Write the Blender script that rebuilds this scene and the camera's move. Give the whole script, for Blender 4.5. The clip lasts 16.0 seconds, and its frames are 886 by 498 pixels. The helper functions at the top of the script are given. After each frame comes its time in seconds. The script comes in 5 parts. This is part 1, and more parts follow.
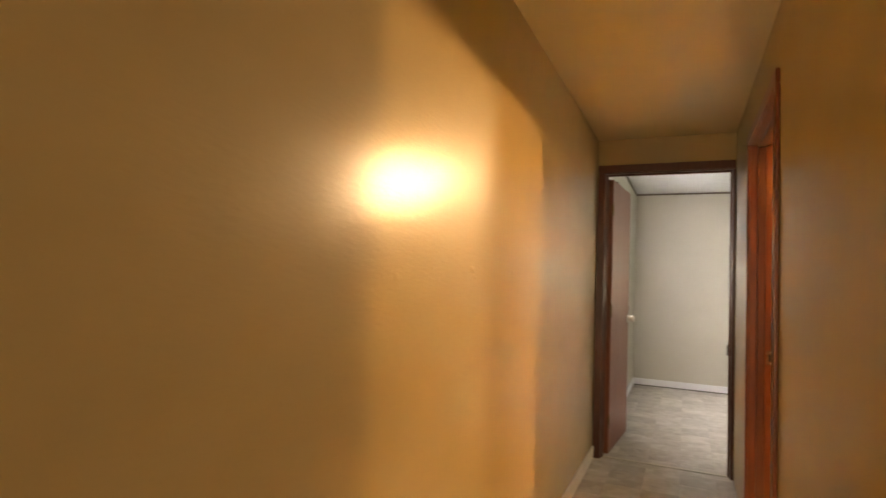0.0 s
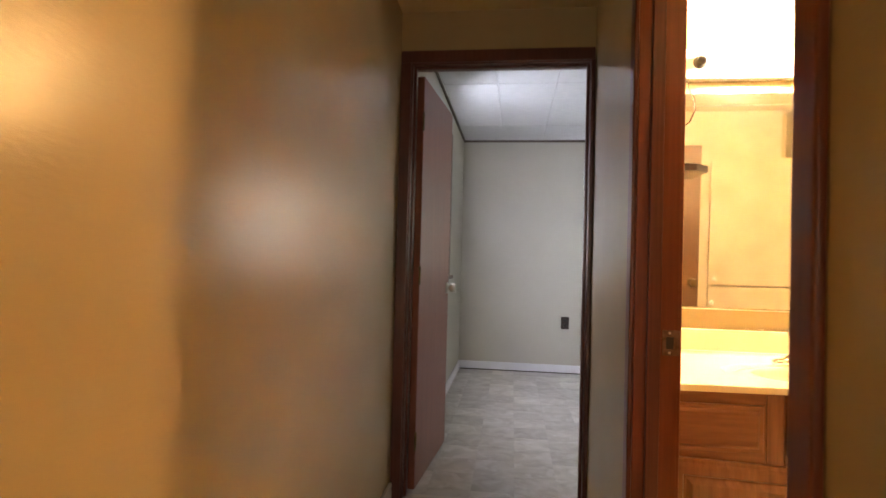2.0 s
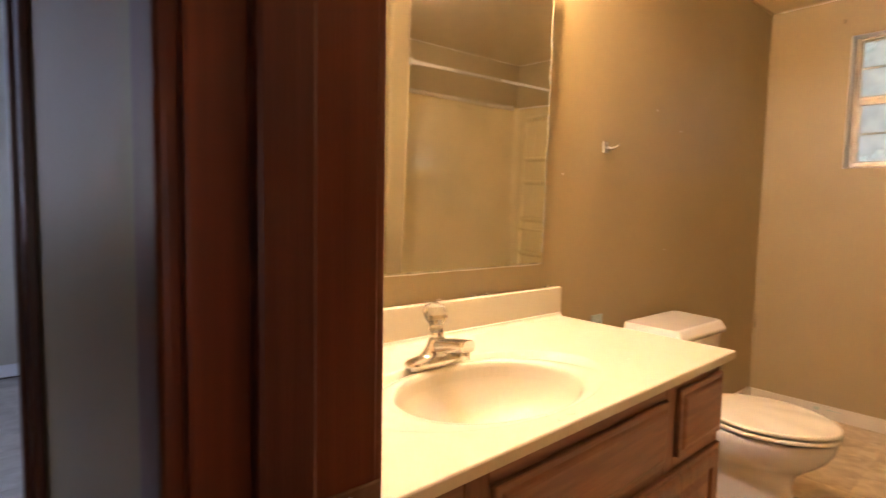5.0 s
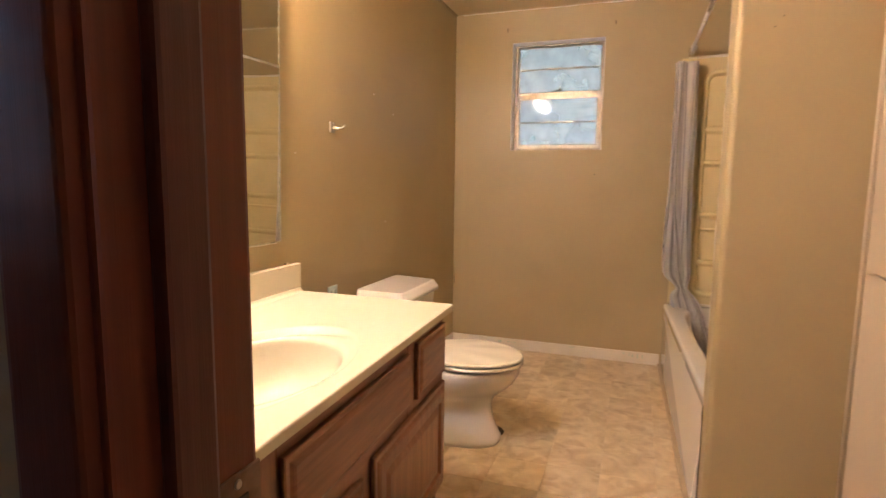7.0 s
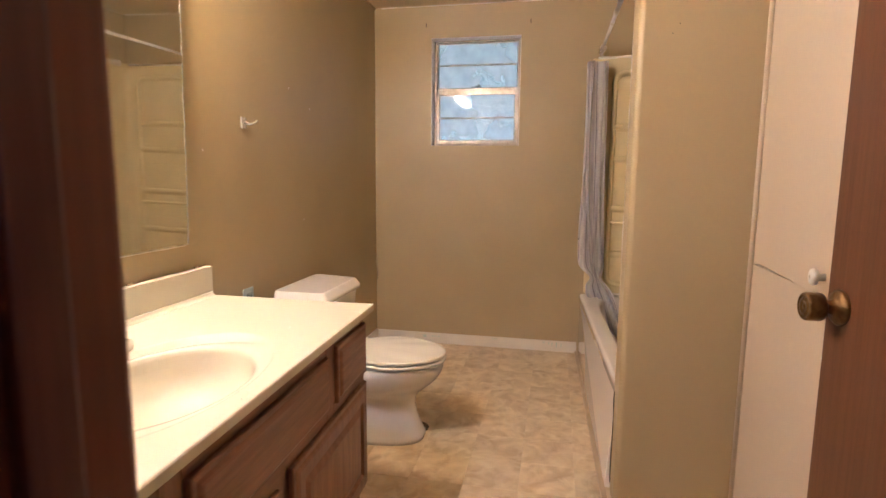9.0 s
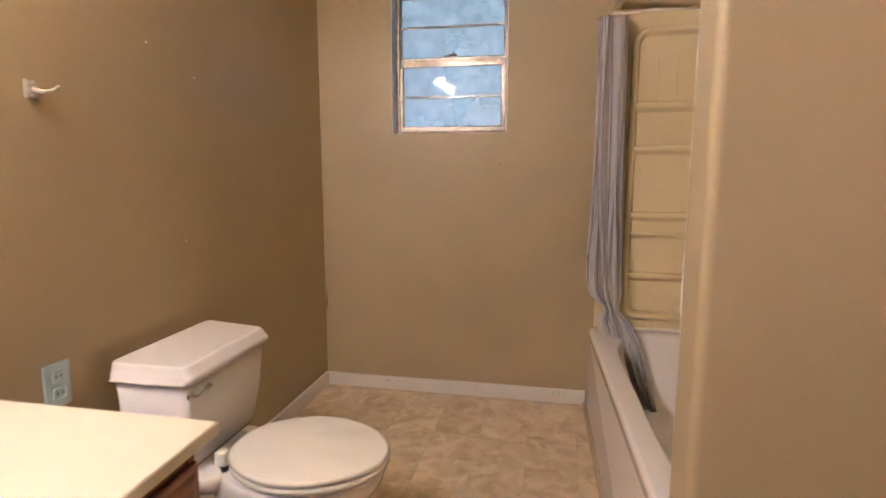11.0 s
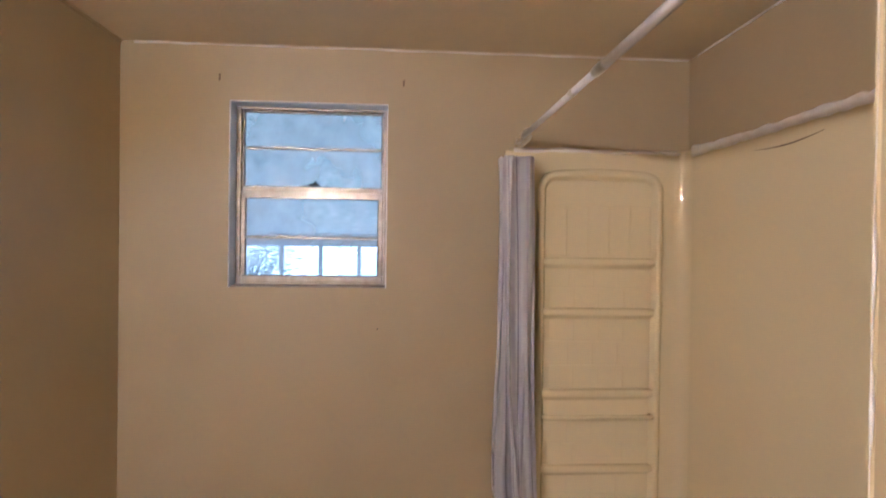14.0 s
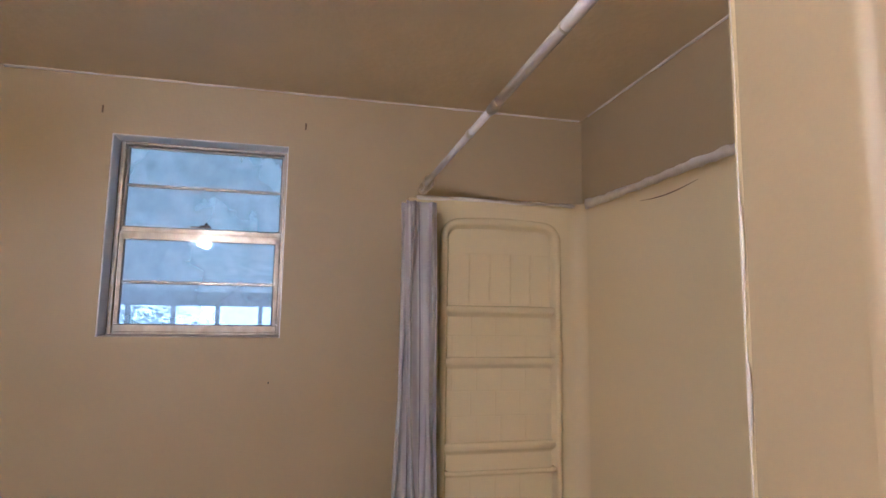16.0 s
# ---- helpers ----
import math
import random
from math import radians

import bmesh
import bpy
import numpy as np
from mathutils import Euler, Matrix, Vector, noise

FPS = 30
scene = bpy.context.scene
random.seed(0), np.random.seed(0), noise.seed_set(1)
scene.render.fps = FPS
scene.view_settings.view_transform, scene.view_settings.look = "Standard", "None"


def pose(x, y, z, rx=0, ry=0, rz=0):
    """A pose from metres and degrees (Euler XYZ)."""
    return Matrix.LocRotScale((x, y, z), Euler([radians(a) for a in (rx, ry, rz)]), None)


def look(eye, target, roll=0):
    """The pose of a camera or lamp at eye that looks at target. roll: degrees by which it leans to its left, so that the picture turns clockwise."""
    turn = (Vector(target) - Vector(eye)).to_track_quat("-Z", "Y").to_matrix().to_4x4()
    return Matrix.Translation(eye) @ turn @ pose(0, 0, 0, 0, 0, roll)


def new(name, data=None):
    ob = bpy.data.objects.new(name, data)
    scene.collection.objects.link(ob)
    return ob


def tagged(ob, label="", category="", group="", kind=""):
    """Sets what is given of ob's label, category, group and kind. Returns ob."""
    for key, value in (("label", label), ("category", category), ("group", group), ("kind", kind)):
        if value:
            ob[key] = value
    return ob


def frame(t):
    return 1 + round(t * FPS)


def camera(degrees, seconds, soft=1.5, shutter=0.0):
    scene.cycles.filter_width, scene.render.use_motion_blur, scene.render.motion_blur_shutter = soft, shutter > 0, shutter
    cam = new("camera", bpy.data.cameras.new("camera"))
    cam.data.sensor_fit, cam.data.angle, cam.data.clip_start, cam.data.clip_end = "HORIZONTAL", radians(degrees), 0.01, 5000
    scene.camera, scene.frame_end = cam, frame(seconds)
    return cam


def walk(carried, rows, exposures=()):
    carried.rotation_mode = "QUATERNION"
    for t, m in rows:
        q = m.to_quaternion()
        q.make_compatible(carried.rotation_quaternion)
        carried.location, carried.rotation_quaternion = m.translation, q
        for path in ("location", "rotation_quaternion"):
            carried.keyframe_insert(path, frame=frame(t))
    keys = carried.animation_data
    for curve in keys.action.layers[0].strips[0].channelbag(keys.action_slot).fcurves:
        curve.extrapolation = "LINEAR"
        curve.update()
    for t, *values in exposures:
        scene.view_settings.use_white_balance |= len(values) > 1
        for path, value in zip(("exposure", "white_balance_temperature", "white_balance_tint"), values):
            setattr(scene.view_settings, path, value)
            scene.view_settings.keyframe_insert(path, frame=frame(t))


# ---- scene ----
cam = camera(78.0, 16.0, shutter=0.5)
PATH = [
    (0, (1.022, 2.093, 1.263), (0.208, 3.917, 1.359), 2.1),
    (0.5, (0.99, 2.493, 1.217), (0.384, 4.396, 1.314), 2.1),
    (1, (0.964, 2.905, 1.178), (0.524, 4.853, 1.274), 1.8),
    (1.5, (0.964, 3.308, 1.144), (0.631, 5.278, 1.223), 1.6),
    (2, (0.968, 3.665, 1.13), (0.713, 5.648, 1.166), 1.5),
    (2.5, (1.004, 3.989, 1.134), (0.853, 5.983, 1.127), 1.6),
    (3, (1.069, 4.287, 1.126), (1.066, 6.286, 1.082), 1.6),
    (3.5, (1.137, 4.52, 1.13), (1.346, 6.506, 1.041), 1.3),
    (4, (1.14, 4.713, 1.159), (1.715, 6.625, 1.042), 0.6),
    (4.5, (1.188, 4.877, 1.136), (2.171, 6.613, 1.001), 1.1),
    (5, (1.232, 4.988, 1.133), (2.532, 6.5, 0.98), 1.1),
    (5.2, (1.24, 5.013, 1.132), (2.633, 6.439, 0.974), 1.0),
    (7.3, (1.084, 5.023, 1.168), (2.982, 5.6, 0.915), 0.7),
    (7.5, (1.076, 5.023, 1.172), (2.985, 5.561, 0.915), 0.7),
    (8, (1.068, 5.017, 1.174), (2.993, 5.488, 0.915), 0.6),
    (8.5, (1.076, 5.017, 1.167), (3.013, 5.439, 0.907), 0.5),
    (9, (1.119, 5.002, 1.182), (3.059, 5.4, 0.914), 0.5),
    (9.2, (1.172, 4.994, 1.170), (3.115, 5.382, 0.911), 0.3),
    (11.5, (2.262, 5.042, 1.216), (4.198, 5.436, 0.926), 0.1),
    (12, (2.445, 5.096, 1.252), (4.385, 5.486, 0.957), 0.3),
    (12.5, (2.587, 5.165, 1.31), (4.533, 5.51, 1.004), 0.4),
    (13, (2.661, 5.211, 1.396), (4.632, 5.421, 1.127), 0.4),
    (13.5, (2.694, 5.221, 1.472), (4.687, 5.231, 1.311), 0.6),
    (14, (2.708, 5.17, 1.551), (4.704, 5.046, 1.532), 0.8),
    (14.5, (2.708, 5.169, 1.599), (4.688, 4.914, 1.722), 1.0),
    (15, (2.713, 5.164, 1.597), (4.674, 4.827, 1.801), 1.1),
    (15.5, (2.738, 5.148, 1.546), (4.685, 4.75, 1.768), 1.0),
    (16, (2.753, 5.126, 1.479), (4.692, 4.69, 1.707), 0.9),
]
EXPOSURES = [(0.0, 1.72, 9500, 14), (0.5, 1.78, 9000, 14), (1.0, 1.52, 7900, 15), (1.5, 1.44, 7600, 15), (2.5, 0.95, 6300, 16), (3.5, 0.54, 5650, 19), (4.5, 0.15, 5800, 20), (5.2, 0.08, 5650, 20), (7.5, 0.02, 4920, 18), (9.0, -0.03, 4620, 18), (11.2, -0.12, 4400, 18), (12.5, -0.02, 4260, 18), (13.5, -0.02, 4190, 18), (14.2, -0.2, 4060, 18), (16.0, -0.39, 3950, 18)]
walk(cam, [(t, look(eye, target, roll)) for t, eye, target, roll in PATH], EXPOSURES)

# ---- light ----
RW = 0.43               # inside of the west bedroom wall
world = bpy.data.worlds.new("world")
scene.world = world
world.use_nodes = True
wn = world.node_tree.nodes
sky = wn.new("ShaderNodeTexSky")
sky.sky_type = "NISHITA"
sky.sun_disc = False
sky.sun_elevation, sky.sun_rotation = radians(48), radians(200)
wn["Background"].inputs["Strength"].default_value = 0.135
haze = wn.new("ShaderNodeMixRGB")
haze.inputs["Fac"].default_value, haze.inputs["Color2"].default_value = 0.8, (9.6, 8.5, 7.0, 1)
world.node_tree.links.new(sky.outputs["Color"], haze.inputs["Color1"])
world.node_tree.links.new(haze.outputs[0], wn["Background"].inputs["Color"])

sun_data = bpy.data.lights.new("sun", "SUN")
sun_data.energy, sun_data.angle, sun_data.color = 1.2, radians(12), (1.0, 0.96, 0.9)
sun = new("sun", sun_data)
sun.matrix_basis = look((0, 0, 8), (2.0, 5.0, 0))

BULB = 1000.0          # glow of a lit globe bulb
BULB_COLOURS = ((1.0, 0.76, 0.50), (1.0, 0.60, 0.23))   # the nearer bulb is whiter


def area_lamp(name, place, target, wide, high, power, colour):
    data = bpy.data.lights.new(name, "AREA")
    data.shape, data.size, data.size_y, data.energy, data.color = "RECTANGLE", wide, high, power, colour
    ob = new(name, data)
    ob.matrix_basis = look(place, target)
    return ob


area_lamp("window_light_west", (RW - 0.135, 7.695, 1.53), (2.0, 8.45, 1.12), 0.85, 1.05, 32, (0.70, 0.77, 1.0))
area_lamp("window_light_north", (2.95, 9.475, 1.50), (2.95, 8.0, 1.4), 0.95, 0.80, 1.6, (0.84, 1.0, 0.94))
# added fill that brightens the hall from behind; no window stands there
area_lamp("window_light_south", (0.87, -0.97, 1.10), (0.87, 2.0, 1.10), 0.70, 1.80, 5.5, (1.0, 0.90, 0.74))


# ---- materials ----
def material(name, colour, rough=0.5, metal=0.0, second=None, scale=6.0, detail=6.0, bump=0.0, bump_scale=60.0,
             stretch=(1, 1, 1), mix=(0.35, 0.65), vary=0.0, coat=0.0, spec=0.5, rough_vary=0.0, stain=None, stain_scale=1.3, swirl=0.0):
    m = bpy.data.materials.new(name)
    m.use_nodes = True
    n, l = m.node_tree.nodes, m.node_tree.links
    b = n["Principled BSDF"]
    b.inputs["Roughness"].default_value, b.inputs["Metallic"].default_value = rough, metal
    b.inputs["Coat Weight"].default_value, b.inputs["Specular IOR Level"].default_value = coat, spec
    b.inputs["Base Color"].default_value = (*colour, 1)
    co = n.new("ShaderNodeTexCoord")
    mp = n.new("ShaderNodeMapping")
    mp.inputs["Scale"].default_value = stretch
    where = co.outputs["Object"]
    if vary:
        shift = n.new("ShaderNodeVectorMath")            # each piece shows another part of the pattern
        shift.operation = "MULTIPLY_ADD"
        info0 = n.new("ShaderNodeObjectInfo")
        shift.inputs[1].default_value = (7.3, 4.1, 0.0)
        l.new(info0.outputs["Random"], shift.inputs[0])
        l.new(n.new("ShaderNodeNewGeometry").outputs["Position"], shift.inputs[2])
        where = shift.outputs[0]
    l.new(where, mp.inputs["Vector"])
    out = None
    if second:
        noi = n.new("ShaderNodeTexNoise")
        noi.inputs["Scale"].default_value, noi.inputs["Detail"].default_value = scale, detail
        noi.inputs["Distortion"].default_value = swirl
        l.new(mp.outputs[0], noi.inputs["Vector"])
        ramp = n.new("ShaderNodeValToRGB")
        ramp.color_ramp.elements[0].position, ramp.color_ramp.elements[1].position = mix
        ramp.color_ramp.elements[0].color, ramp.color_ramp.elements[1].color = (*colour, 1), (*second, 1)
        l.new(noi.outputs["Fac"], ramp.inputs["Fac"])
        out = ramp.outputs["Color"]
    if stain:
        noi2 = n.new("ShaderNodeTexNoise")
        noi2.inputs["Scale"].default_value, noi2.inputs["Detail"].default_value = stain_scale, 4
        noi2.inputs["Distortion"].default_value = swirl
        l.new(where, noi2.inputs["Vector"])
        r2 = n.new("ShaderNodeValToRGB")
        r2.color_ramp.elements[0].position, r2.color_ramp.elements[1].position = 0.50, 0.72
        r2.color_ramp.elements[0].color, r2.color_ramp.elements[1].color = (0, 0, 0, 1), (0.8, 0.8, 0.8, 1)
        l.new(noi2.outputs["Fac"], r2.inputs["Fac"])
        mixn = n.new("ShaderNodeMixRGB")
        mixn.inputs["Color2"].default_value = (*stain, 1)
        l.new(r2.outputs["Color"], mixn.inputs["Fac"])
        if out:
            l.new(out, mixn.inputs["Color1"])
        else:
            mixn.inputs["Color1"].default_value = (*colour, 1)
        out = mixn.outputs["Color"]
    if vary:
        info = n.new("ShaderNodeObjectInfo")
        rng = n.new("ShaderNodeMapRange")
        rng.inputs["To Min"].default_value, rng.inputs["To Max"].default_value = 1 - vary, 1 + vary
        l.new(info.outputs["Random"], rng.inputs["Value"])
        hsv = n.new("ShaderNodeHueSaturation")
        hsv.inputs["Color"].default_value = (*colour, 1)
        l.new(rng.outputs[0], hsv.inputs["Value"])
        if out:
            l.new(out, hsv.inputs["Color"])
        out = hsv.outputs["Color"]
    if out:
        l.new(out, b.inputs["Base Color"])
    if rough_vary:
        nr = n.new("ShaderNodeTexNoise")
        nr.inputs["Scale"].default_value, nr.inputs["Detail"].default_value = 5.0, 5
        l.new(co.outputs["Object"], nr.inputs["Vector"])
        mr = n.new("ShaderNodeMapRange")
        mr.inputs["From Min"].default_value, mr.inputs["From Max"].default_value = 0.3, 0.7
        mr.inputs["To Min"].default_value, mr.inputs["To Max"].default_value = max(0.02, rough - rough_vary), rough + rough_vary
        l.new(nr.outputs["Fac"], mr.inputs["Value"])
        l.new(mr.outputs[0], b.inputs["Roughness"])
    if bump:
        nb = n.new("ShaderNodeTexNoise")
        nb.inputs["Scale"].default_value, nb.inputs["Detail"].default_value = bump_scale, 5
        l.new(mp.outputs[0], nb.inputs["Vector"])
        bp = n.new("ShaderNodeBump")
        bp.inputs["Strength"].default_value, bp.inputs["Distance"].default_value = bump, 0.01
        l.new(nb.outputs["Fac"], bp.inputs["Height"])
        l.new(bp.outputs[0], b.inputs["Normal"])
    return m


def glass_material(name, rough=0.0, tint=(1, 1, 1)):
    m = bpy.data.materials.new(name)
    m.use_nodes = True
    n, l = m.node_tree.nodes, m.node_tree.links
    b = n["Principled BSDF"]
    b.inputs["Base Color"].default_value = (*tint, 1)
    b.inputs["Transmission Weight"].default_value, b.inputs["Roughness"].default_value, b.inputs["IOR"].default_value = 1.0, rough, 1.5
    return m


def glow_material(name, colour, strength):
    m = bpy.data.materials.new(name)
    m.use_nodes = True
    b = m.node_tree.nodes["Principled BSDF"]
    b.inputs["Emission Color"].default_value, b.inputs["Emission Strength"].default_value = (*colour, 1), strength
    return m


TAN, TAN2 = (0.402, 0.326, 0.181), (0.432, 0.352, 0.200)
M_WALL = material("tan_wall_paint", TAN, 0.46, second=TAN2, scale=2.2, bump=0.05, bump_scale=70, stain=(0.426, 0.347, 0.198), stain_scale=1.7)
M_WALL_HALL = material("tan_hall_paint", (0.46, 0.36, 0.205), 0.45, second=(0.49, 0.385, 0.225), scale=1.6, bump=0.10, bump_scale=34, stretch=(1, 1.6, 3.0), spec=0.12, coat=0.46)
wall_bsdf = M_WALL_HALL.node_tree.nodes["Principled BSDF"]
wall_bsdf.inputs["Coat Roughness"].default_value = 0.225
M_WALL_HALL.node_tree.links.new(M_WALL_HALL.node_tree.nodes["Bump"].outputs[0], wall_bsdf.inputs["Coat Normal"])
M_WALL_BED = material("sage_wall_paint", (0.465, 0.45, 0.380), 0.5, second=(0.49, 0.475, 0.405), scale=2.0, bump=0.06, bump_scale=70, spec=0.4)
M_CEIL_BATH = material("textured_tan_ceiling_paint", (0.66, 0.555, 0.355), 0.5, second=(0.685, 0.575, 0.37), scale=9, bump=0.24, bump_scale=42)
M_CEIL_HALL = material("hall_ceiling_paint", (0.64, 0.52, 0.30), 0.45, second=(0.67, 0.545, 0.325), scale=3, bump=0.12, bump_scale=30)
M_CEIL_BED = material("white_ceiling_tile", (0.60, 0.62, 0.62), 0.7, second=(0.64, 0.655, 0.655), scale=20, bump=0.08, bump_scale=90)
M_TRIM = material("dark_varnished_trim", (0.135, 0.048, 0.032), 0.30, second=(0.095, 0.031, 0.020), scale=3, detail=8, mix=(0.25, 0.75), stretch=(45, 45, 1.0), bump=0.06, bump_scale=20, spec=0.4)
M_TRIM_RED = material("red_brown_varnished_trim", (0.20, 0.055, 0.022), 0.32, second=(0.145, 0.038, 0.015), scale=3, detail=8, mix=(0.25, 0.75), stretch=(45, 45, 1.0), bump=0.06, bump_scale=20, spec=0.45)
M_DOOR_DARK = material("dark_stained_veneer", (0.290, 0.108, 0.066), 0.46, second=(0.200, 0.072, 0.044), scale=3, detail=8, mix=(0.25, 0.75), stretch=(22, 22, 0.8), bump=0.05, bump_scale=30, spec=0.3)
M_DOOR_BATH = material("brown_wood_veneer", (0.118, 0.052, 0.024), 0.42, second=(0.078, 0.034, 0.015), scale=3, detail=8, mix=(0.25, 0.75), stretch=(34, 34, 0.9), bump=0.06, bump_scale=30, spec=0.35)
M_OAK = material("stained_oak", (0.275, 0.128, 0.066), 0.36, second=(0.165, 0.070, 0.036), scale=4, detail=8, mix=(0.30, 0.74), stretch=(1.2, 14, 14), swirl=0.5, bump=0.06, bump_scale=30, coat=0.1)
M_OAK_UP = material("stained_oak_upright", (0.275, 0.128, 0.066), 0.36, second=(0.165, 0.070, 0.036), scale=4, detail=8, mix=(0.30, 0.74), stretch=(14, 14, 1.2), swirl=0.5, bump=0.06, bump_scale=30, coat=0.1)
M_DARK_BROWN = material("dark_brown", (0.085, 0.030, 0.014), 0.45, second=(0.06, 0.02, 0.01), scale=8)
M_COUNTER = material("cream_cultured_marble", (0.74, 0.69, 0.55), 0.24, second=(0.715, 0.665, 0.515), scale=3.5, spec=0.35)
M_PORCELAIN = material("white_porcelain", (0.79, 0.765, 0.75), 0.10, second=(0.76, 0.735, 0.71), scale=3, coat=0.5)
M_SEAT = material("off_white_seat_plastic", (0.83, 0.805, 0.72), 0.20, second=(0.80, 0.775, 0.69), scale=4)
M_TUB = material("white_tub_enamel", (0.87, 0.84, 0.85), 0.08, second=(0.84, 0.81, 0.81), scale=2.5, coat=0.4)
M_SURROUND = material("almond_fibreglass", (0.78, 0.675, 0.40), 0.04, second=(0.76, 0.655, 0.38), scale=1.5, bump=0.025, bump_scale=5)
M_CAULK = material("white_caulk", (0.84, 0.80, 0.76), 0.5, second=(0.76, 0.70, 0.63), scale=30, bump=0.2, bump_scale=80)
M_BASE = material("white_baseboard_paint", (0.76, 0.73, 0.68), 0.4, second=(0.72, 0.68, 0.62), scale=7, bump=0.05)
M_BASE_BED = material("white_cove_base", (0.78, 0.79, 0.82), 0.4, second=(0.74, 0.75, 0.78), scale=7)
M_CABINET = material("painted_cabinet_panel", (0.56, 0.475, 0.365), 0.33, second=(0.58, 0.495, 0.385), scale=3, bump=0.06, bump_scale=60)
M_CHROME = material("chrome", (0.80, 0.78, 0.74), 0.10, 1.0, rough_vary=0.05)
M_ALUMINIUM = material("window_aluminium", (0.38, 0.345, 0.305), 0.45, 1.0, second=(0.29, 0.26, 0.225), scale=30, rough_vary=0.1)
M_BRASS = material("antique_brass", (0.25, 0.16, 0.07), 0.34, 1.0, second=(0.14, 0.09, 0.04), scale=60, bump=0.2, bump_scale=120)
M_STEEL = material("satin_nickel", (0.60, 0.57, 0.50), 0.28, 1.0)
M_WHITE = material("white_plastic", (0.80, 0.79, 0.76), 0.3, second=(0.77, 0.76, 0.73), scale=12)
M_ROD = material("white_enamelled_rod", (0.86, 0.84, 0.87), 0.25, second=(0.76, 0.73, 0.74), scale=9)
M_PLATE = material("pale_blue_plate", (0.50, 0.62, 0.66), 0.35, second=(0.46, 0.58, 0.62), scale=20)
M_DARK = material("black_plastic", (0.02, 0.018, 0.016), 0.4)
M_OUTLET = material("brown_outlet_plastic", (0.035, 0.024, 0.018), 0.35)
M_HOOK = material("cloudy_clear_plastic", (0.50, 0.47, 0.41), 0.12, second=(0.36, 0.32, 0.26), scale=60)
M_ACRYLIC = glass_material("clear_acrylic", 0.06, (0.97, 0.95, 0.92))
M_ACRYLIC.node_tree.nodes["Principled BSDF"].inputs["Transmission Weight"].default_value = 0.93
M_GLASS = glass_material("window_glass", 0.0, (0.97, 0.98, 0.96))
M_GLASS_VEILED = glass_material("dusty_veiled_window_glass", 0.0, (0.97, 0.98, 0.96))
dn, dl = M_GLASS_VEILED.node_tree.nodes, M_GLASS_VEILED.node_tree.links
dust = dn.new("ShaderNodeBsdfTranslucent")                # dust on the panes, thickened to paint the room's reflected haze too
dust.inputs["Color"].default_value = (0.92, 0.84, 0.84, 1)
dust_veil_noise = dn.new("ShaderNodeTexNoise")
dust_veil_noise.inputs["Scale"].default_value, dust_veil_noise.inputs["Detail"].default_value = 5.0, 7
dust_where = dn.new("ShaderNodeTexCoord")
dl.new(dust_where.outputs["Object"], dust_veil_noise.inputs["Vector"])
dust_veil_range = dn.new("ShaderNodeMapRange")
dust_veil_range.inputs["From Min"].default_value, dust_veil_range.inputs["From Max"].default_value = 0.35, 0.70
dust_veil_range.inputs["To Min"].default_value, dust_veil_range.inputs["To Max"].default_value = 0.20, 0.46
dl.new(dust_veil_noise.outputs["Fac"], dust_veil_range.inputs["Value"])
dust_veil_mix = dn.new("ShaderNodeMixShader")
dl.new(dust_veil_range.outputs[0], dust_veil_mix.inputs["Fac"])
dl.new(dn["Principled BSDF"].outputs[0], dust_veil_mix.inputs[1])
dl.new(dust.outputs[0], dust_veil_mix.inputs[2])
dl.new(dust_veil_mix.outputs[0], dn["Material Output"].inputs["Surface"])
M_REVEAL = material("white_reveal_paint", (0.82, 0.83, 0.90), 0.5, second=(0.78, 0.79, 0.85), scale=9)
M_BULBS = [glow_material("lit_bulb", c, BULB) for c in BULB_COLOURS]
M_BAR = material("cream_light_bar", (0.74, 0.71, 0.66), 0.3, second=(0.70, 0.67, 0.62), scale=8)
M_GROUT = material("vinyl_joint", (0.66, 0.56, 0.38), 0.4, second=(0.56, 0.46, 0.30), scale=8)
M_TILE = material("beige_marbled_vinyl", (0.73, 0.61, 0.42), 0.32, second=(0.42, 0.305, 0.175), scale=10.0, detail=12, mix=(0.30, 0.80), vary=0.075, bump=0.03, bump_scale=30, stain=(0.76, 0.66, 0.49), stain_scale=12.0, swirl=0.9)
M_TILE_BED = material("grey_marbled_vinyl", (0.55, 0.52, 0.475), 0.36, second=(0.34, 0.31, 0.27), scale=7.0, detail=12, mix=(0.30, 0.78), vary=0.13, bump=0.03, bump_scale=30, stain=(0.60, 0.58, 0.55), stain_scale=10.0, swirl=0.9)
M_GROUT_BED = material("grey_vinyl_joint", (0.47, 0.455, 0.425), 0.4, second=(0.34, 0.33, 0.31), scale=8)
M_CROWN = material("brown_crown_strip", (0.10, 0.075, 0.05), 0.5, second=(0.08, 0.06, 0.04), scale=9)
M_GASKET = material("dark_toilet_ring_stain", (0.05, 0.025, 0.014), 0.6, second=(0.03, 0.015, 0.01), scale=20)
M_GRASS = material("lawn", (0.06, 0.10, 0.03), 0.9, second=(0.09, 0.12, 0.05), scale=1.0)
M_NAIL = material("brown_nail_stain", (0.13, 0.085, 0.05), 0.6)
M_LEAF = material("pale_sunlit_leaf", (0.66, 0.74, 0.64), 0.6, second=(0.66, 0.76, 0.64), scale=3)
M_SIDING = material("pale_porch_wood", (0.50, 0.52, 0.52), 0.6, second=(0.42, 0.44, 0.44), scale=8)


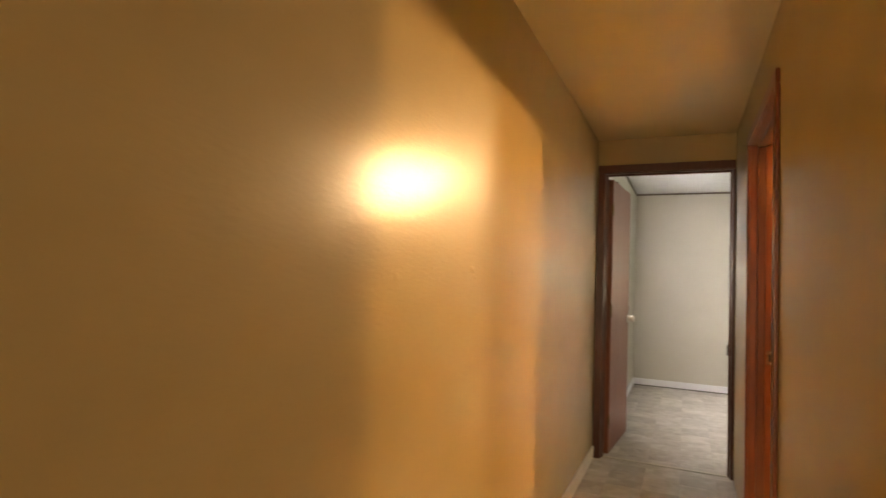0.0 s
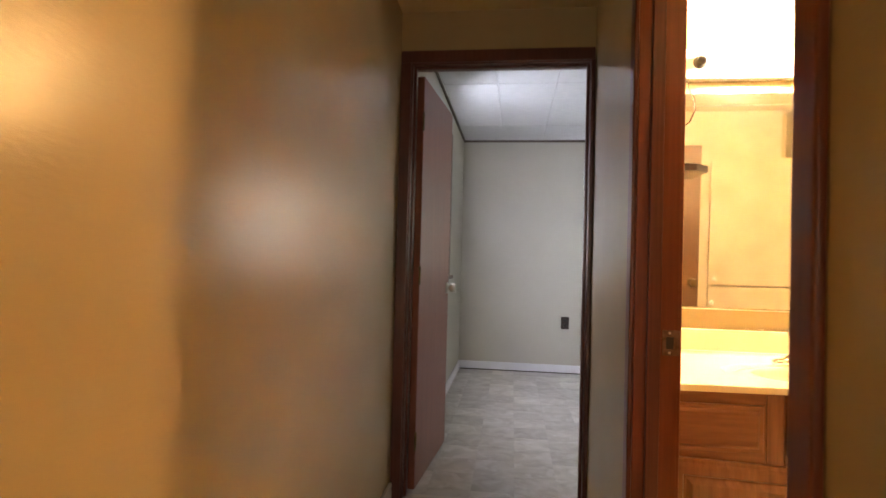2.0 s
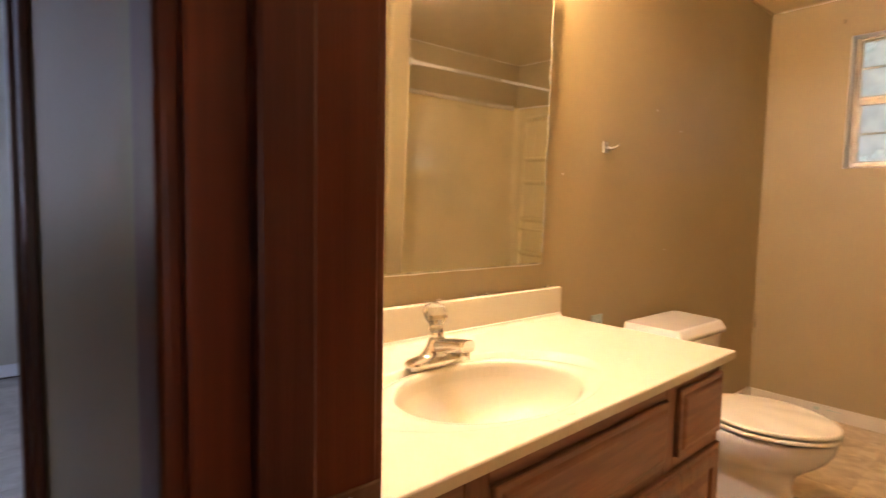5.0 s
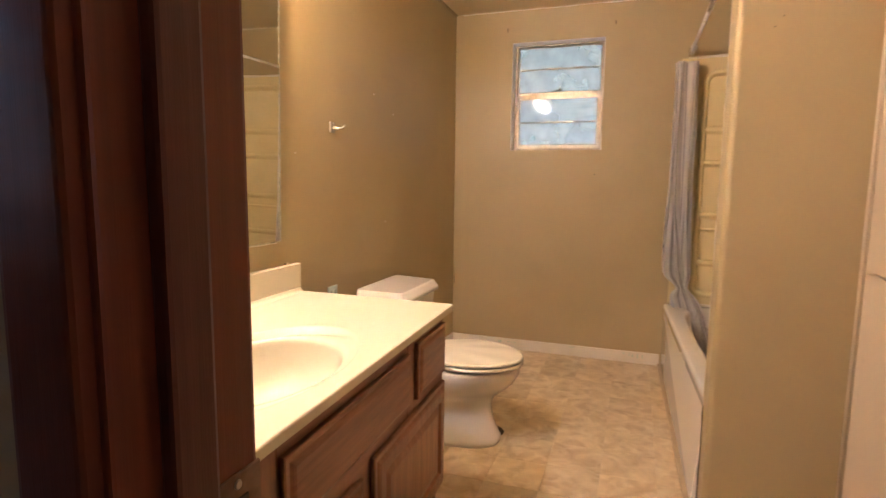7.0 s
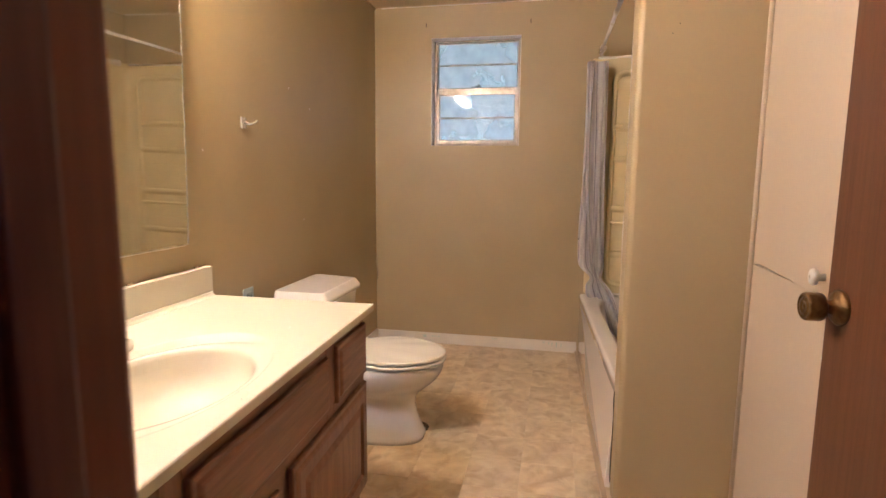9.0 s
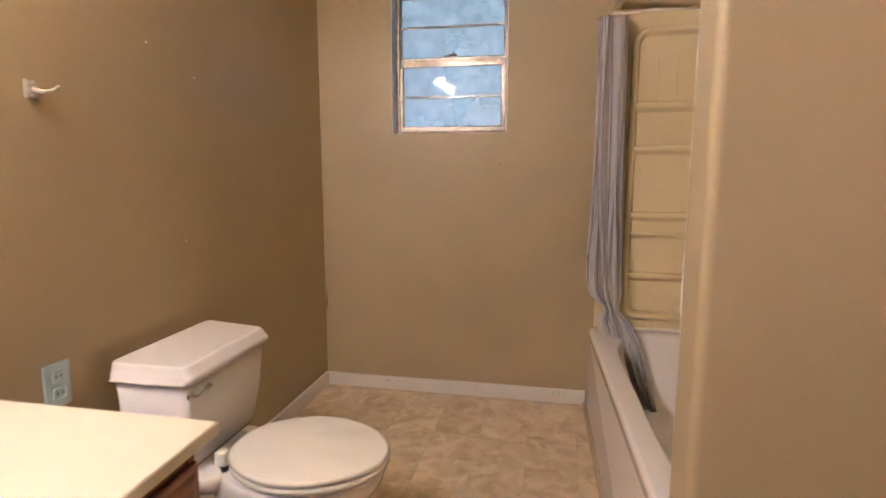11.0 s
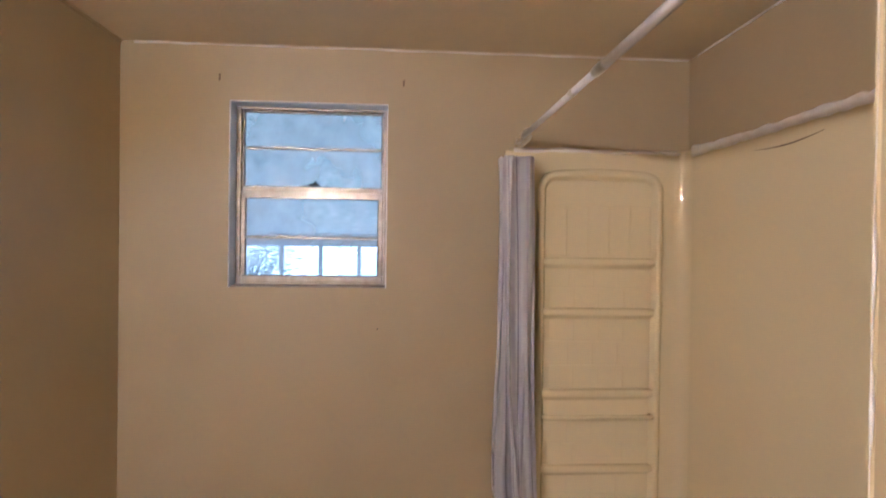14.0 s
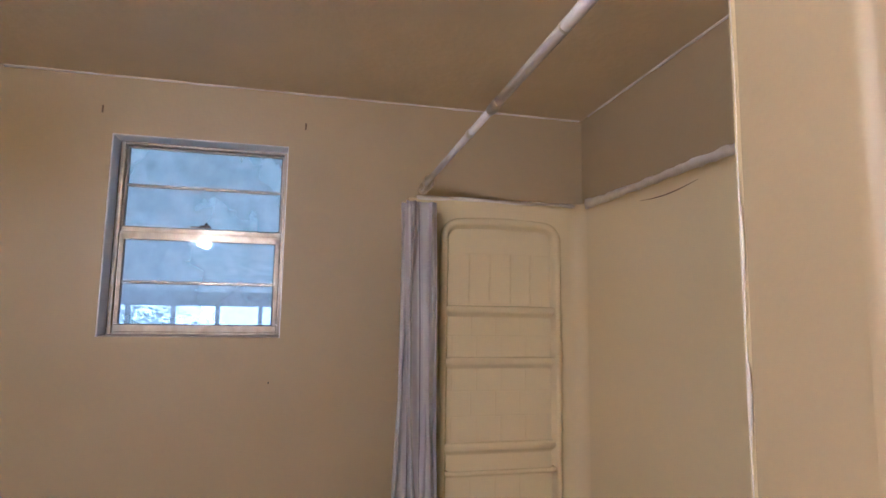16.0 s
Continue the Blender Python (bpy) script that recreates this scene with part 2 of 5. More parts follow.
def mirror_material():
    m = material("old_mirror_silver", (0.73, 0.74, 0.665), 0.025, 1.0)
    n, l = m.node_tree.nodes, m.node_tree.links
    co = n.new("ShaderNodeTexCoord")
    noi = n.new("ShaderNodeTexNoise")
    noi.inputs["Scale"].default_value, noi.inputs["Detail"].default_value = 7.0, 8
    l.new(co.outputs["Object"], noi.inputs["Vector"])
    mr = n.new("ShaderNodeMapRange")
    mr.inputs["From Min"].default_value, mr.inputs["From Max"].default_value = 0.50, 0.80
    mr.inputs["To Min"].default_value, mr.inputs["To Max"].default_value = 0.02, 0.09
    l.new(noi.outputs["Fac"], mr.inputs["Value"])
    l.new(mr.outputs[0], n["Principled BSDF"].inputs["Roughness"])
    haze = n.new("ShaderNodeBsdfAnisotropic")        # a film of dust
    haze.inputs["Color"].default_value, haze.inputs["Roughness"].default_value = (0.80, 0.76, 0.68, 1), 0.34
    mr2 = n.new("ShaderNodeMapRange")
    mr2.inputs["From Min"].default_value, mr2.inputs["From Max"].default_value = 0.40, 0.75
    mr2.inputs["To Min"].default_value, mr2.inputs["To Max"].default_value = 0.05, 0.17
    l.new(noi.outputs["Fac"], mr2.inputs["Value"])
    mx = n.new("ShaderNodeMixShader")
    l.new(mr2.outputs[0], mx.inputs["Fac"])
    l.new(n["Principled BSDF"].outputs[0], mx.inputs[1])
    l.new(haze.outputs[0], mx.inputs[2])
    l.new(mx.outputs[0], n["Material Output"].inputs["Surface"])
    return m


def curtain_material():
    m = material("striped_lavender_curtain", (0.62, 0.58, 0.64), 0.75, bump=0.15, bump_scale=200)
    n, l = m.node_tree.nodes, m.node_tree.links
    uv = n.new("ShaderNodeUVMap")
    sep = n.new("ShaderNodeSeparateXYZ")
    l.new(uv.outputs[0], sep.inputs[0])
    mul = n.new("ShaderNodeMath")
    mul.operation = "MULTIPLY"
    mul.inputs[1].default_value = 13.0
    fr = n.new("ShaderNodeMath")
    fr.operation = "FRACT"
    wob = n.new("ShaderNodeTexNoise")
    wob.noise_dimensions = "1D"
    wob.inputs["Scale"].default_value, wob.inputs["Detail"].default_value = 16.0, 2
    l.new(sep.outputs["X"], wob.inputs["W"])
    add = n.new("ShaderNodeMath")
    add.operation = "MULTIPLY_ADD"
    add.inputs[1].default_value = 0.05
    l.new(wob.outputs["Fac"], add.inputs[0])
    l.new(sep.outputs["X"], add.inputs[2])
    l.new(add.outputs[0], mul.inputs[0])
    l.new(mul.outputs[0], fr.inputs[0])
    ramp = n.new("ShaderNodeValToRGB")
    ramp.color_ramp.interpolation = "CONSTANT"
    e = ramp.color_ramp.elements
    e[0].position, e[0].color = 0.0, (0.96, 0.945, 0.96, 1)
    e[1].position, e[1].color = 0.44, (0.86, 0.82, 0.89, 1)
    for where, tone in ((0.74, (0.95, 0.93, 0.95, 1)), (0.84, (0.44, 0.39, 0.49, 1)), (0.91, (0.88, 0.85, 0.90, 1))):
        e.new(where).color = tone
    l.new(fr.outputs[0], ramp.inputs["Fac"])
    mildew = n.new("ShaderNodeTexNoise")               # brown mould along the hem
    mildew.inputs["Scale"].default_value, mildew.inputs["Detail"].default_value = 26.0, 6
    hem = n.new("ShaderNodeMapRange")
    hem.inputs["From Min"].default_value, hem.inputs["From Max"].default_value = 0.84, 1.0
    hem.inputs["To Min"].default_value, hem.inputs["To Max"].default_value = -0.55, 0.18
    hem.clamp = False
    l.new(sep.outputs["Y"], hem.inputs["Value"])
    spots = n.new("ShaderNodeMath")
    spots.use_clamp = True
    l.new(mildew.outputs["Fac"], spots.inputs[0])
    l.new(hem.outputs[0], spots.inputs[1])
    dirty = n.new("ShaderNodeMixRGB")
    dirty.inputs["Color2"].default_value = (0.20, 0.13, 0.07, 1)
    l.new(spots.outputs[0], dirty.inputs["Fac"])
    l.new(ramp.outputs["Color"], dirty.inputs["Color1"])
    l.new(dirty.outputs[0], n["Principled BSDF"].inputs["Base Color"])
    return m


def porch_roof_material():
    m = bpy.data.materials.new("translucent_porch_roof")
    m.use_nodes = True
    n, l = m.node_tree.nodes, m.node_tree.links
    b = n["Principled BSDF"]
    co = n.new("ShaderNodeTexCoord")
    mp = n.new("ShaderNodeMapping")
    mp.inputs["Scale"].default_value = (1, 2.2, 1)
    noi = n.new("ShaderNodeTexNoise")
    noi.inputs["Scale"].default_value, noi.inputs["Detail"].default_value, noi.inputs["Roughness"].default_value = 6.0, 14, 0.78
    l.new(co.outputs["Object"], mp.inputs["Vector"])
    l.new(mp.outputs[0], noi.inputs["Vector"])
    ramp = n.new("ShaderNodeValToRGB")
    ramp.color_ramp.elements[0].position, ramp.color_ramp.elements[0].color = 0.36, (0.44, 0.55, 0.52, 1)
    ramp.color_ramp.elements[1].position, ramp.color_ramp.elements[1].color = 0.62, (0.95, 0.95, 0.90, 1)
    l.new(noi.outputs["Fac"], ramp.inputs["Fac"])
    l.new(ramp.outputs["Color"], b.inputs["Base Color"])
    tr = n.new("ShaderNodeBsdfTranslucent")
    l.new(ramp.outputs["Color"], tr.inputs["Color"])
    mx = n.new("ShaderNodeMixShader")
    mx.inputs["Fac"].default_value = 0.8
    l.new(b.outputs[0], mx.inputs[1])
    l.new(tr.outputs[0], mx.inputs[2])
    l.new(mx.outputs[0], n["Material Output"].inputs["Surface"])
    return m


def blind_material():
    """White slats that let some daylight through."""
    m = material("white_blind_slat", (0.80, 0.81, 0.82), 0.45)
    n, l = m.node_tree.nodes, m.node_tree.links
    tr = n.new("ShaderNodeBsdfTranslucent")
    tr.inputs["Color"].default_value = (0.80, 0.82, 0.84, 1)
    mx = n.new("ShaderNodeMixShader")
    mx.inputs["Fac"].default_value = 0.45
    l.new(n["Principled BSDF"].outputs[0], mx.inputs[1])
    l.new(tr.outputs[0], mx.inputs[2])
    l.new(mx.outputs[0], n["Material Output"].inputs["Surface"])
    return m


M_BLIND = blind_material()
M_MIRROR = mirror_material()
M_CURTAIN = curtain_material()
M_PORCH = porch_roof_material()


# ---- building helpers ----
def add_box(bm, x0, x1, y0, y1, z0, z1, bevel=0.0, segments=2):
    made = bmesh.ops.create_cube(bm, size=1.0, matrix=Matrix.LocRotScale(((x0 + x1) / 2, (y0 + y1) / 2, (z0 + z1) / 2), None, (x1 - x0, y1 - y0, z1 - z0)))
    if bevel:
        edges = {e for v in made["verts"] for e in v.link_edges}
        bmesh.ops.bevel(bm, geom=list(edges), offset=bevel, segments=segments, affect="EDGES", profile=0.6)
    return bm


def box(x0, x1, y0, y1, z0, z1, bevel=0.0, segments=2):
    return add_box(bmesh.new(), x0, x1, y0, y1, z0, z1, bevel, segments)


def add_tube(bm, points, radius, sides=12, closed=False, caps=True):
    """A round bar along a list of points; radius may be one number or one for each point."""
    pts = [Vector(p) for p in points]
    rad = radius if isinstance(radius, (list, tuple)) else [radius] * len(pts)
    rings, up = [], None
    for i, p in enumerate(pts):
        a = pts[i - 1] if (i or closed) else p
        b = pts[(i + 1) % len(pts)] if (i < len(pts) - 1 or closed) else p
        d = (b - a).normalized()
        if up is None:
            up = d.orthogonal().normalized()
        up = (up - d * up.dot(d)).normalized()
        side = d.cross(up)
        rings.append([bm.verts.new(p + rad[i] * (math.cos(k * math.tau / sides) * up + math.sin(k * math.tau / sides) * side)) for k in range(sides)])
    pairs = list(zip(rings, rings[1:])) + ([(rings[-1], rings[0])] if closed else [])
    for r, q in pairs:
        for k in range(sides):
            f = bm.faces.new((r[k], r[(k + 1) % sides], q[(k + 1) % sides], q[k]))
            f.smooth = True
    if caps and not closed:
        bm.faces.new(list(reversed(rings[0])))
        bm.faces.new(rings[-1])
    return bm


def tube(points, radius, sides=12, closed=False):
    return add_tube(bmesh.new(), points, radius, sides, closed)


def loft(loops, cap_first=True, cap_last=True, bm=None, smooth=True, ring=True):
    bm = bm or bmesh.new()
    rings = [[bm.verts.new(p) for p in loop] for loop in loops]
    n = len(rings[0])
    for r, q in zip(rings, rings[1:]):
        for k in range(n if ring else n - 1):
            f = bm.faces.new((r[k], r[(k + 1) % n], q[(k + 1) % n], q[k]))
            f.smooth = smooth
    if cap_first:
        bm.faces.new(list(reversed(rings[0])))
    if cap_last:
        bm.faces.new(rings[-1])
    bmesh.ops.recalc_face_normals(bm, faces=bm.faces[:])
    return bm


def oval(cx, cy, z, rx, ry, n=48, power=2.0):
    """A closed loop: power 2 is an ellipse, higher is squarer."""
    out = []
    for k in range(n):
        a = k * math.tau / n
        c, s = math.cos(a), math.sin(a)
        out.append((cx + rx * math.copysign(abs(c) ** (2 / power), c), cy + ry * math.copysign(abs(s) ** (2 / power), s), z))
    return out


def lathe(profile, place, axis, sides=24):
    """profile: (radius, distance along the axis)."""
    axis = Vector(axis).normalized()
    u = axis.orthogonal().normalized()
    v = axis.cross(u)
    loops = [[tuple(Vector(place) + axis * h + r * (math.cos(k * math.tau / sides) * u + math.sin(k * math.tau / sides) * v)) for k in range(sides)] for r, h in profile]
    return loft(loops)


def mesh_object(name, bm, mat):
    me = bpy.data.meshes.new(name)
    bm.to_mesh(me)
    bm.free()
    me.materials.append(mat)
    return new(name, me)


def part(name, bm, mat, parent, label=""):
    ob = mesh_object(name, bm, mat)
    ob.parent = parent
    if parent.type == "EMPTY":
        ob.matrix_parent_inverse = Matrix.Translation(parent.location).inverted()
    return tagged(ob, label)


def thing(name, base, label, category, group="", kind=""):
    ob = new(name)
    ob.empty_display_size = 0.1
    ob.location = base
    return tagged(ob, label, category, group, kind)


def structure(name, bm, mat, label, category):
    return tagged(mesh_object(name, bm, mat), label, category, kind="structure")


def bent(bm, amount=0.002):
    for v in bm.verts:
        v.co += Vector((random.uniform(-1, 1), random.uniform(-1, 1), random.uniform(-1, 1))) * amount
    return bm


def turned(bm, m):
    bmesh.ops.transform(bm, matrix=m, verts=bm.verts[:])
    return bm


# ---- the setting ----
HW, HE, HEND, HCEIL = 0.42, 1.32, 6.20, 2.295        # hall
BW, BE, BN, BS, BCEIL = 1.435, 4.80, 6.24, 4.078, 2.284   # bathroom
RW, RN, RE, RCEIL = 0.43, 9.354, 4.60, 2.375         # bedroom
DOOR_S, DOOR_N, DOOR_TOP = 4.392, 5.294, 1.99         # bathroom door opening, inside the jambs
CAB_Y = 4.374                                         # front of the linen cabinet
TUB_X, TUB_Y, RIM = 3.162, 4.83, 0.412

hall_west = structure("wall_hall_west", box(HW - 0.12, HW, -1.0, 6.25, -0.05, 2.42), M_WALL_HALL, "glossy tan painted hall wall with patched bumps", "wall")
for y, z, r, h in ((3.19, 1.255, 0.020, 0.0016), (3.67, 1.284, 0.018, 0.0030), (3.69, 1.262, 0.014, 0.0020), (4.10, 1.283, 0.016, 0.0024), (4.53, 1.124, 0.018, 0.0030), (4.55, 1.165, 0.014, 0.0016), (2.95, 0.98, 0.05, 0.0020)):
    part("paint_bump", loft([[(HW - 0.001 + h * (1 - f * f), y + r * f * math.cos(k * math.tau / 16), z + 0.8 * r * f * math.sin(k * math.tau / 16)) for k in range(16)] for f in (1.0, 0.85, 0.6, 0.3, 0.08)], cap_first=False), M_WALL_HALL, hall_west)

WIN_S, WIN_N, WIN_B, WIN_T = 7.26, 8.13, 1.00, 2.10
bm = box(RW - 0.13, RW, 6.254, WIN_S, -0.05, 2.44)
add_box(bm, RW - 0.13, RW, WIN_N, RN + 0.12, -0.05, 2.44)
add_box(bm, RW - 0.13, RW, WIN_S, WIN_N, -0.05, WIN_B)
add_box(bm, RW - 0.13, RW, WIN_S, WIN_N, WIN_T, 2.44)
structure("wall_bedroom_west", bm, M_WALL_BED, "sage grey painted bedroom wall with a window", "wall")

NW0, NW1, NWB, NWT = 2.45, 3.45, 1.0, 2.05
bm = box(RW, NW0, RN, RN + 0.12, -0.05, 2.44)
add_box(bm, NW1, RE, RN, RN + 0.12, -0.05, 2.44)
add_box(bm, NW0, NW1, RN, RN + 0.12, -0.05, NWB)
add_box(bm, NW0, NW1, RN, RN + 0.12, NWT, 2.44)
structure("wall_bedroom_north", bm, M_WALL_BED, "sage grey painted bedroom wall", "wall")
structure("wall_bedroom_east", box(RE, RE + 0.12, 6.36, RN + 0.12, -0.05, 2.44), M_WALL_BED, "sage grey painted bedroom wall", "wall")

BD0, BD1, BDT = 0.478, 1.298, 2.045     # bedroom door opening
bm = box(HW, BD0 - 0.02, HEND, HEND + 0.10, -0.05, 2.44)
add_box(bm, BD1 + 0.02, HE + 0.002, HEND + 0.001, HEND + 0.10, -0.05, 2.44)
add_box(bm, BD0 - 0.02, BD1 + 0.02, HEND, HEND + 0.10, BDT + 0.02, 2.44)
structure("wall_hall_north", bm, M_WALL_HALL, "tan painted hall end wall over a doorway", "wall")

bm = box(HE, BW, -1.0, DOOR_S - 0.02, -0.05, 2.42)
add_box(bm, HE, BW, DOOR_N + 0.02, HEND + 0.10, -0.05, 2.42)
add_box(bm, HE, BW, DOOR_S - 0.02, DOOR_N + 0.02, DOOR_TOP + 0.02, 2.42)
structure("wall_hall_east", bm, M_WALL_HALL, "glossy tan painted hall wall with the bathroom doorway", "wall")
# unseen end of the hall, its opening added for the fill lamp
bm = box(HW, HW + 0.08, -1.12, -1.0, -0.05, 2.42)
add_box(bm, HE - 0.08, HE, -1.12, -1.0, -0.05, 2.42)
add_box(bm, HW + 0.08, HE - 0.08, -1.12, -1.0, 2.04, 2.42)
structure("wall_hall_south", bm, M_WALL_HALL, "tan painted hall end wall with an opening added for the fill lamp", "wall")

structure("wall_bathroom_north", box(BW, BE + 0.13, BN, BN + 0.12, -0.05, 2.42), M_WALL, "tan painted bathroom wall behind the vanity", "wall")
W_S, W_N, W_B, W_T = 5.256, 5.846, 1.378, 2.077
def pierced_wall(x0, x1, outer, inner):
    """A wall across x in one piece, with a rectangular opening; outer and inner are (y0, y1, z0, z1)."""
    bm = bmesh.new()
    rings = []
    for x in (x0, x1):
        for y0, y1, z0, z1 in (outer, inner):
            rings.append([bm.verts.new((x, y, z)) for y, z in ((y0, z0), (y1, z0), (y1, z1), (y0, z1))])
    for a, b in ((0, 1), (2, 3), (0, 2), (1, 3)):
        for k in range(4):
            bm.faces.new((rings[a][k], rings[a][(k + 1) % 4], rings[b][(k + 1) % 4], rings[b][k]))
    bmesh.ops.recalc_face_normals(bm, faces=bm.faces[:])
    return bm


bm = pierced_wall(BE, BE + 0.13, (3.95, BN, -0.05, 2.42), (W_S, W_N, W_B, W_T))
structure("wall_bathroom_east", bm, M_WALL, "tan painted bathroom wall with a small recessed window", "wall")
structure("wall_bathroom_south", box(3.034, BE, 3.95, BS, -0.05, 2.42), M_WALL, "tan painted wall above the tub surround", "wall")
bm = bmesh.new()
outline = [(3.034, BS), (TUB_X, BS), (TUB_X, 4.758), (TUB_X - 0.004, 4.763)]       # one corner is rounded, the other sharp
outline += [(3.034 + 0.020 * (1 - math.sin(a * math.pi / 12)), 4.743 + 0.020 * math.cos(a * math.pi / 12)) for a in range(7)]
loft([[(x, y, z) for x, y in outline] for z in [-0.05 + i * (BCEIL + 0.052) / 24 for i in range(25)]], bm=bm)
for f in bm.faces:
    f.smooth = abs(f.normal.z) < 0.5 and f.normal.x < -0.02 and f.normal.y > 0.02
structure("wall_partition", bent(bm, 0.0006), M_WALL, "tan painted partition at the end of the bathtub", "wall")
structure("wall_closet_back", box(BW, 3.034, 3.72, 3.80, -0.05, 2.42), M_WALL, "plain wall behind the linen cabinet", "wall")
structure("wall_closet_side", box(2.954, 3.034, 3.80, BS, -0.05, 2.42), M_WALL, "plain wall beside the linen cabinet", "wall")

structure("ceiling_hall", box(HW, HE, -1.0, HEND, HCEIL, HCEIL + 0.06), M_CEIL_HALL, "cream painted hall ceiling", "ceiling")
structure("ceiling_bathroom", box(BW, BE, 3.8, BN, BCEIL, BCEIL + 0.06), M_CEIL_BATH, "tan painted bathroom ceiling with stippled texture", "ceiling")
bm = bmesh.new()
y = HEND + 0.10
while y < RN:
    x = RW
    while x < RE:
        add_box(bm, x + 0.002, min(x + 0.405, RE) - 0.002, y + 0.002, min(y + 1.22, RN) - 0.002, RCEIL, RCEIL + 0.02, 0.003, 1)
        x += 0.405
    y += 1.22
add_box(bm, RW, RE, HEND + 0.10, RN, RCEIL + 0.008, RCEIL + 0.06)
structure("ceiling_bedroom", bm, M_CEIL_BED, "white panelled bedroom ceiling with fine joints", "ceiling")

floor_bath = structure("floor_bathroom", box(BW - 0.06, BE, 3.8, BN, -0.06, -0.003), M_GROUT, "beige marbled sheet vinyl bathroom floor", "floor")
floor_bed = structure("floor_bedroom", box(RW, RE, HEND + 0.05, RN, -0.06, -0.003), M_GROUT_BED, "grey marbled sheet vinyl bedroom floor", "floor")
floor_hall = structure("floor_hall", box(HW, BW - 0.06, -1.0, HEND + 0.05, -0.06, -0.003), M_GROUT_BED, "grey marbled sheet vinyl hall floor", "floor")
structure("threshold_trim", box(BD0, BD1, HEND + 0.03, HEND + 0.065, -0.002, 0.006, 0.003, 1), M_STEEL, "thin metal strip across the bedroom doorway", "threshold")


def baseboard(name, x0, x1, y0, y1, high, mat, label):
    bm = box(x0, x1, y0, y1, 0.0, high, 0.004)
    structure(name, bent(bm, 0.0006), mat, label, "baseboard")


baseboard("baseboard_bathroom_north", 2.88, BE - 0.014, BN - 0.014, BN, 0.078, M_BASE, "white painted baseboard with scuffs")
baseboard("baseboard_bathroom_east", BE - 0.014, BE, TUB_Y + 0.004, BN, 0.074, M_BASE, "white painted baseboard with blue paint marks")
baseboard("baseboard_hall_west", HW, HW + 0.014, -1.0, HEND - 0.02, 0.085, M_BASE, "white painted baseboard")
baseboard("baseboard_bedroom_west", RW, RW + 0.014, HEND + 0.12, RN - 0.014, 0.085, M_BASE_BED, "white baseboard in the bedroom")
baseboard("baseboard_bedroom_north", RW, RE, RN - 0.014, RN, 0.085, M_BASE_BED, "white baseboard in the bedroom")
# the shadow line at the baseboard's foot, laid in as a dark strip
structure("trim_base_gap", box(RW + 0.014, RE, RN - 0.0165, RN - 0.014, 0.0, 0.009), M_OUTLET, "dark strip standing in for the shadow line under the bedroom baseboard", "trim")
structure("trim_crown_west", box(RW, RW + 0.016, HEND + 0.10, RN - 0.016, RCEIL - 0.022, RCEIL, 0.004), M_CROWN, "thin brown strip under the bedroom ceiling", "trim")
structure("trim_crown_north", box(RW, RE, RN - 0.016, RN, RCEIL - 0.022, RCEIL, 0.004), M_CROWN, "thin brown strip under the bedroom ceiling", "trim")
structure("trim_bathroom_north", box(BW, BE - 0.012, BN - 0.012, BN, BCEIL - 0.012, BCEIL, 0.003), M_WALL, "narrow painted cove strip", "trim")
bm = bmesh.new()
add_tube(bm, [(BE - 0.004, BS + 0.01 + i * 0.06, BCEIL - 0.002 + random.uniform(-0.002, 0.002)) for i in range(36)], [0.0025 + 0.0028 * random.random() for i in range(36)], 6)
structure("trim_ceiling_east", bm, M_CAULK, "uneven caulk bead along the ceiling", "trim")
bm = bmesh.new()
add_tube(bm, [(TUB_X + 0.01 + i * 0.06, BS + 0.004, BCEIL - 0.002 + random.uniform(-0.002, 0.002)) for i in range(27)], [0.0025 + 0.0028 * random.random() for i in range(27)], 6)
structure("trim_ceiling_south", bm, M_CAULK, "uneven caulk bead along the ceiling", "trim")
bm = bmesh.new()
add_tube(bm, [(TUB_X + 0.001 + random.uniform(-0.001, 0.001), 4.763, z * 0.045 + 0.42) for z in range(42)], [0.0005 + 0.0024 * random.random() ** 4 for z in range(42)], 6)
gap = bmesh.new()
add_tube(gap, [(3.150 + random.uniform(-0.001, 0.001), 4.764 + random.uniform(-0.001, 0.0015), 0.03 + i * 0.03) for i in range(13)], [0.0015 + random.uniform(0, 0.0022) for i in range(13)], 6)
structure("trim_partition_gap", gap, M_OUTLET, "dark ragged gap beside the tub apron", "trim")
structure("trim_partition_corner", bm, M_CAULK, "ragged caulk bead down the partition corner", "trim")


# ---- door frames ----
frame_bath = thing("door_frame_bathroom", (HE + 0.05, DOOR_N, 0), "red-brown varnished wooden door frame of the bathroom", "door frame", kind="structure")
T = 0.02
part("jamb", box(HE - 0.004, BW + 0.004, DOOR_N, DOOR_N + T, 0, DOOR_TOP + T, 0.003), M_TRIM_RED, frame_bath)
part("jamb", box(HE - 0.004, BW + 0.004, DOOR_S - T, DOOR_S, 0, DOOR_TOP + T, 0.003), M_TRIM_RED, frame_bath)
part("head_jamb", box(HE - 0.004, BW + 0.004, DOOR_S, DOOR_N, DOOR_TOP, DOOR_TOP + T, 0.003), M_TRIM_RED, frame_bath)
part("door_stop", box(HE + 0.030, HE + 0.068, DOOR_N - 0.012, DOOR_N + 0.002, 0, DOOR_TOP, 0.004), M_TRIM, frame_bath)
part("door_stop", box(HE + 0.030, HE + 0.068, DOOR_S - 0.002, DOOR_S + 0.012, 0, DOOR_TOP, 0.004), M_TRIM, frame_bath)
part("door_stop", box(HE + 0.030, HE + 0.068, DOOR_S + 0.012, DOOR_N - 0.012, DOOR_TOP - 0.012, DOOR_TOP + 0.002, 0.004), M_TRIM, frame_bath)
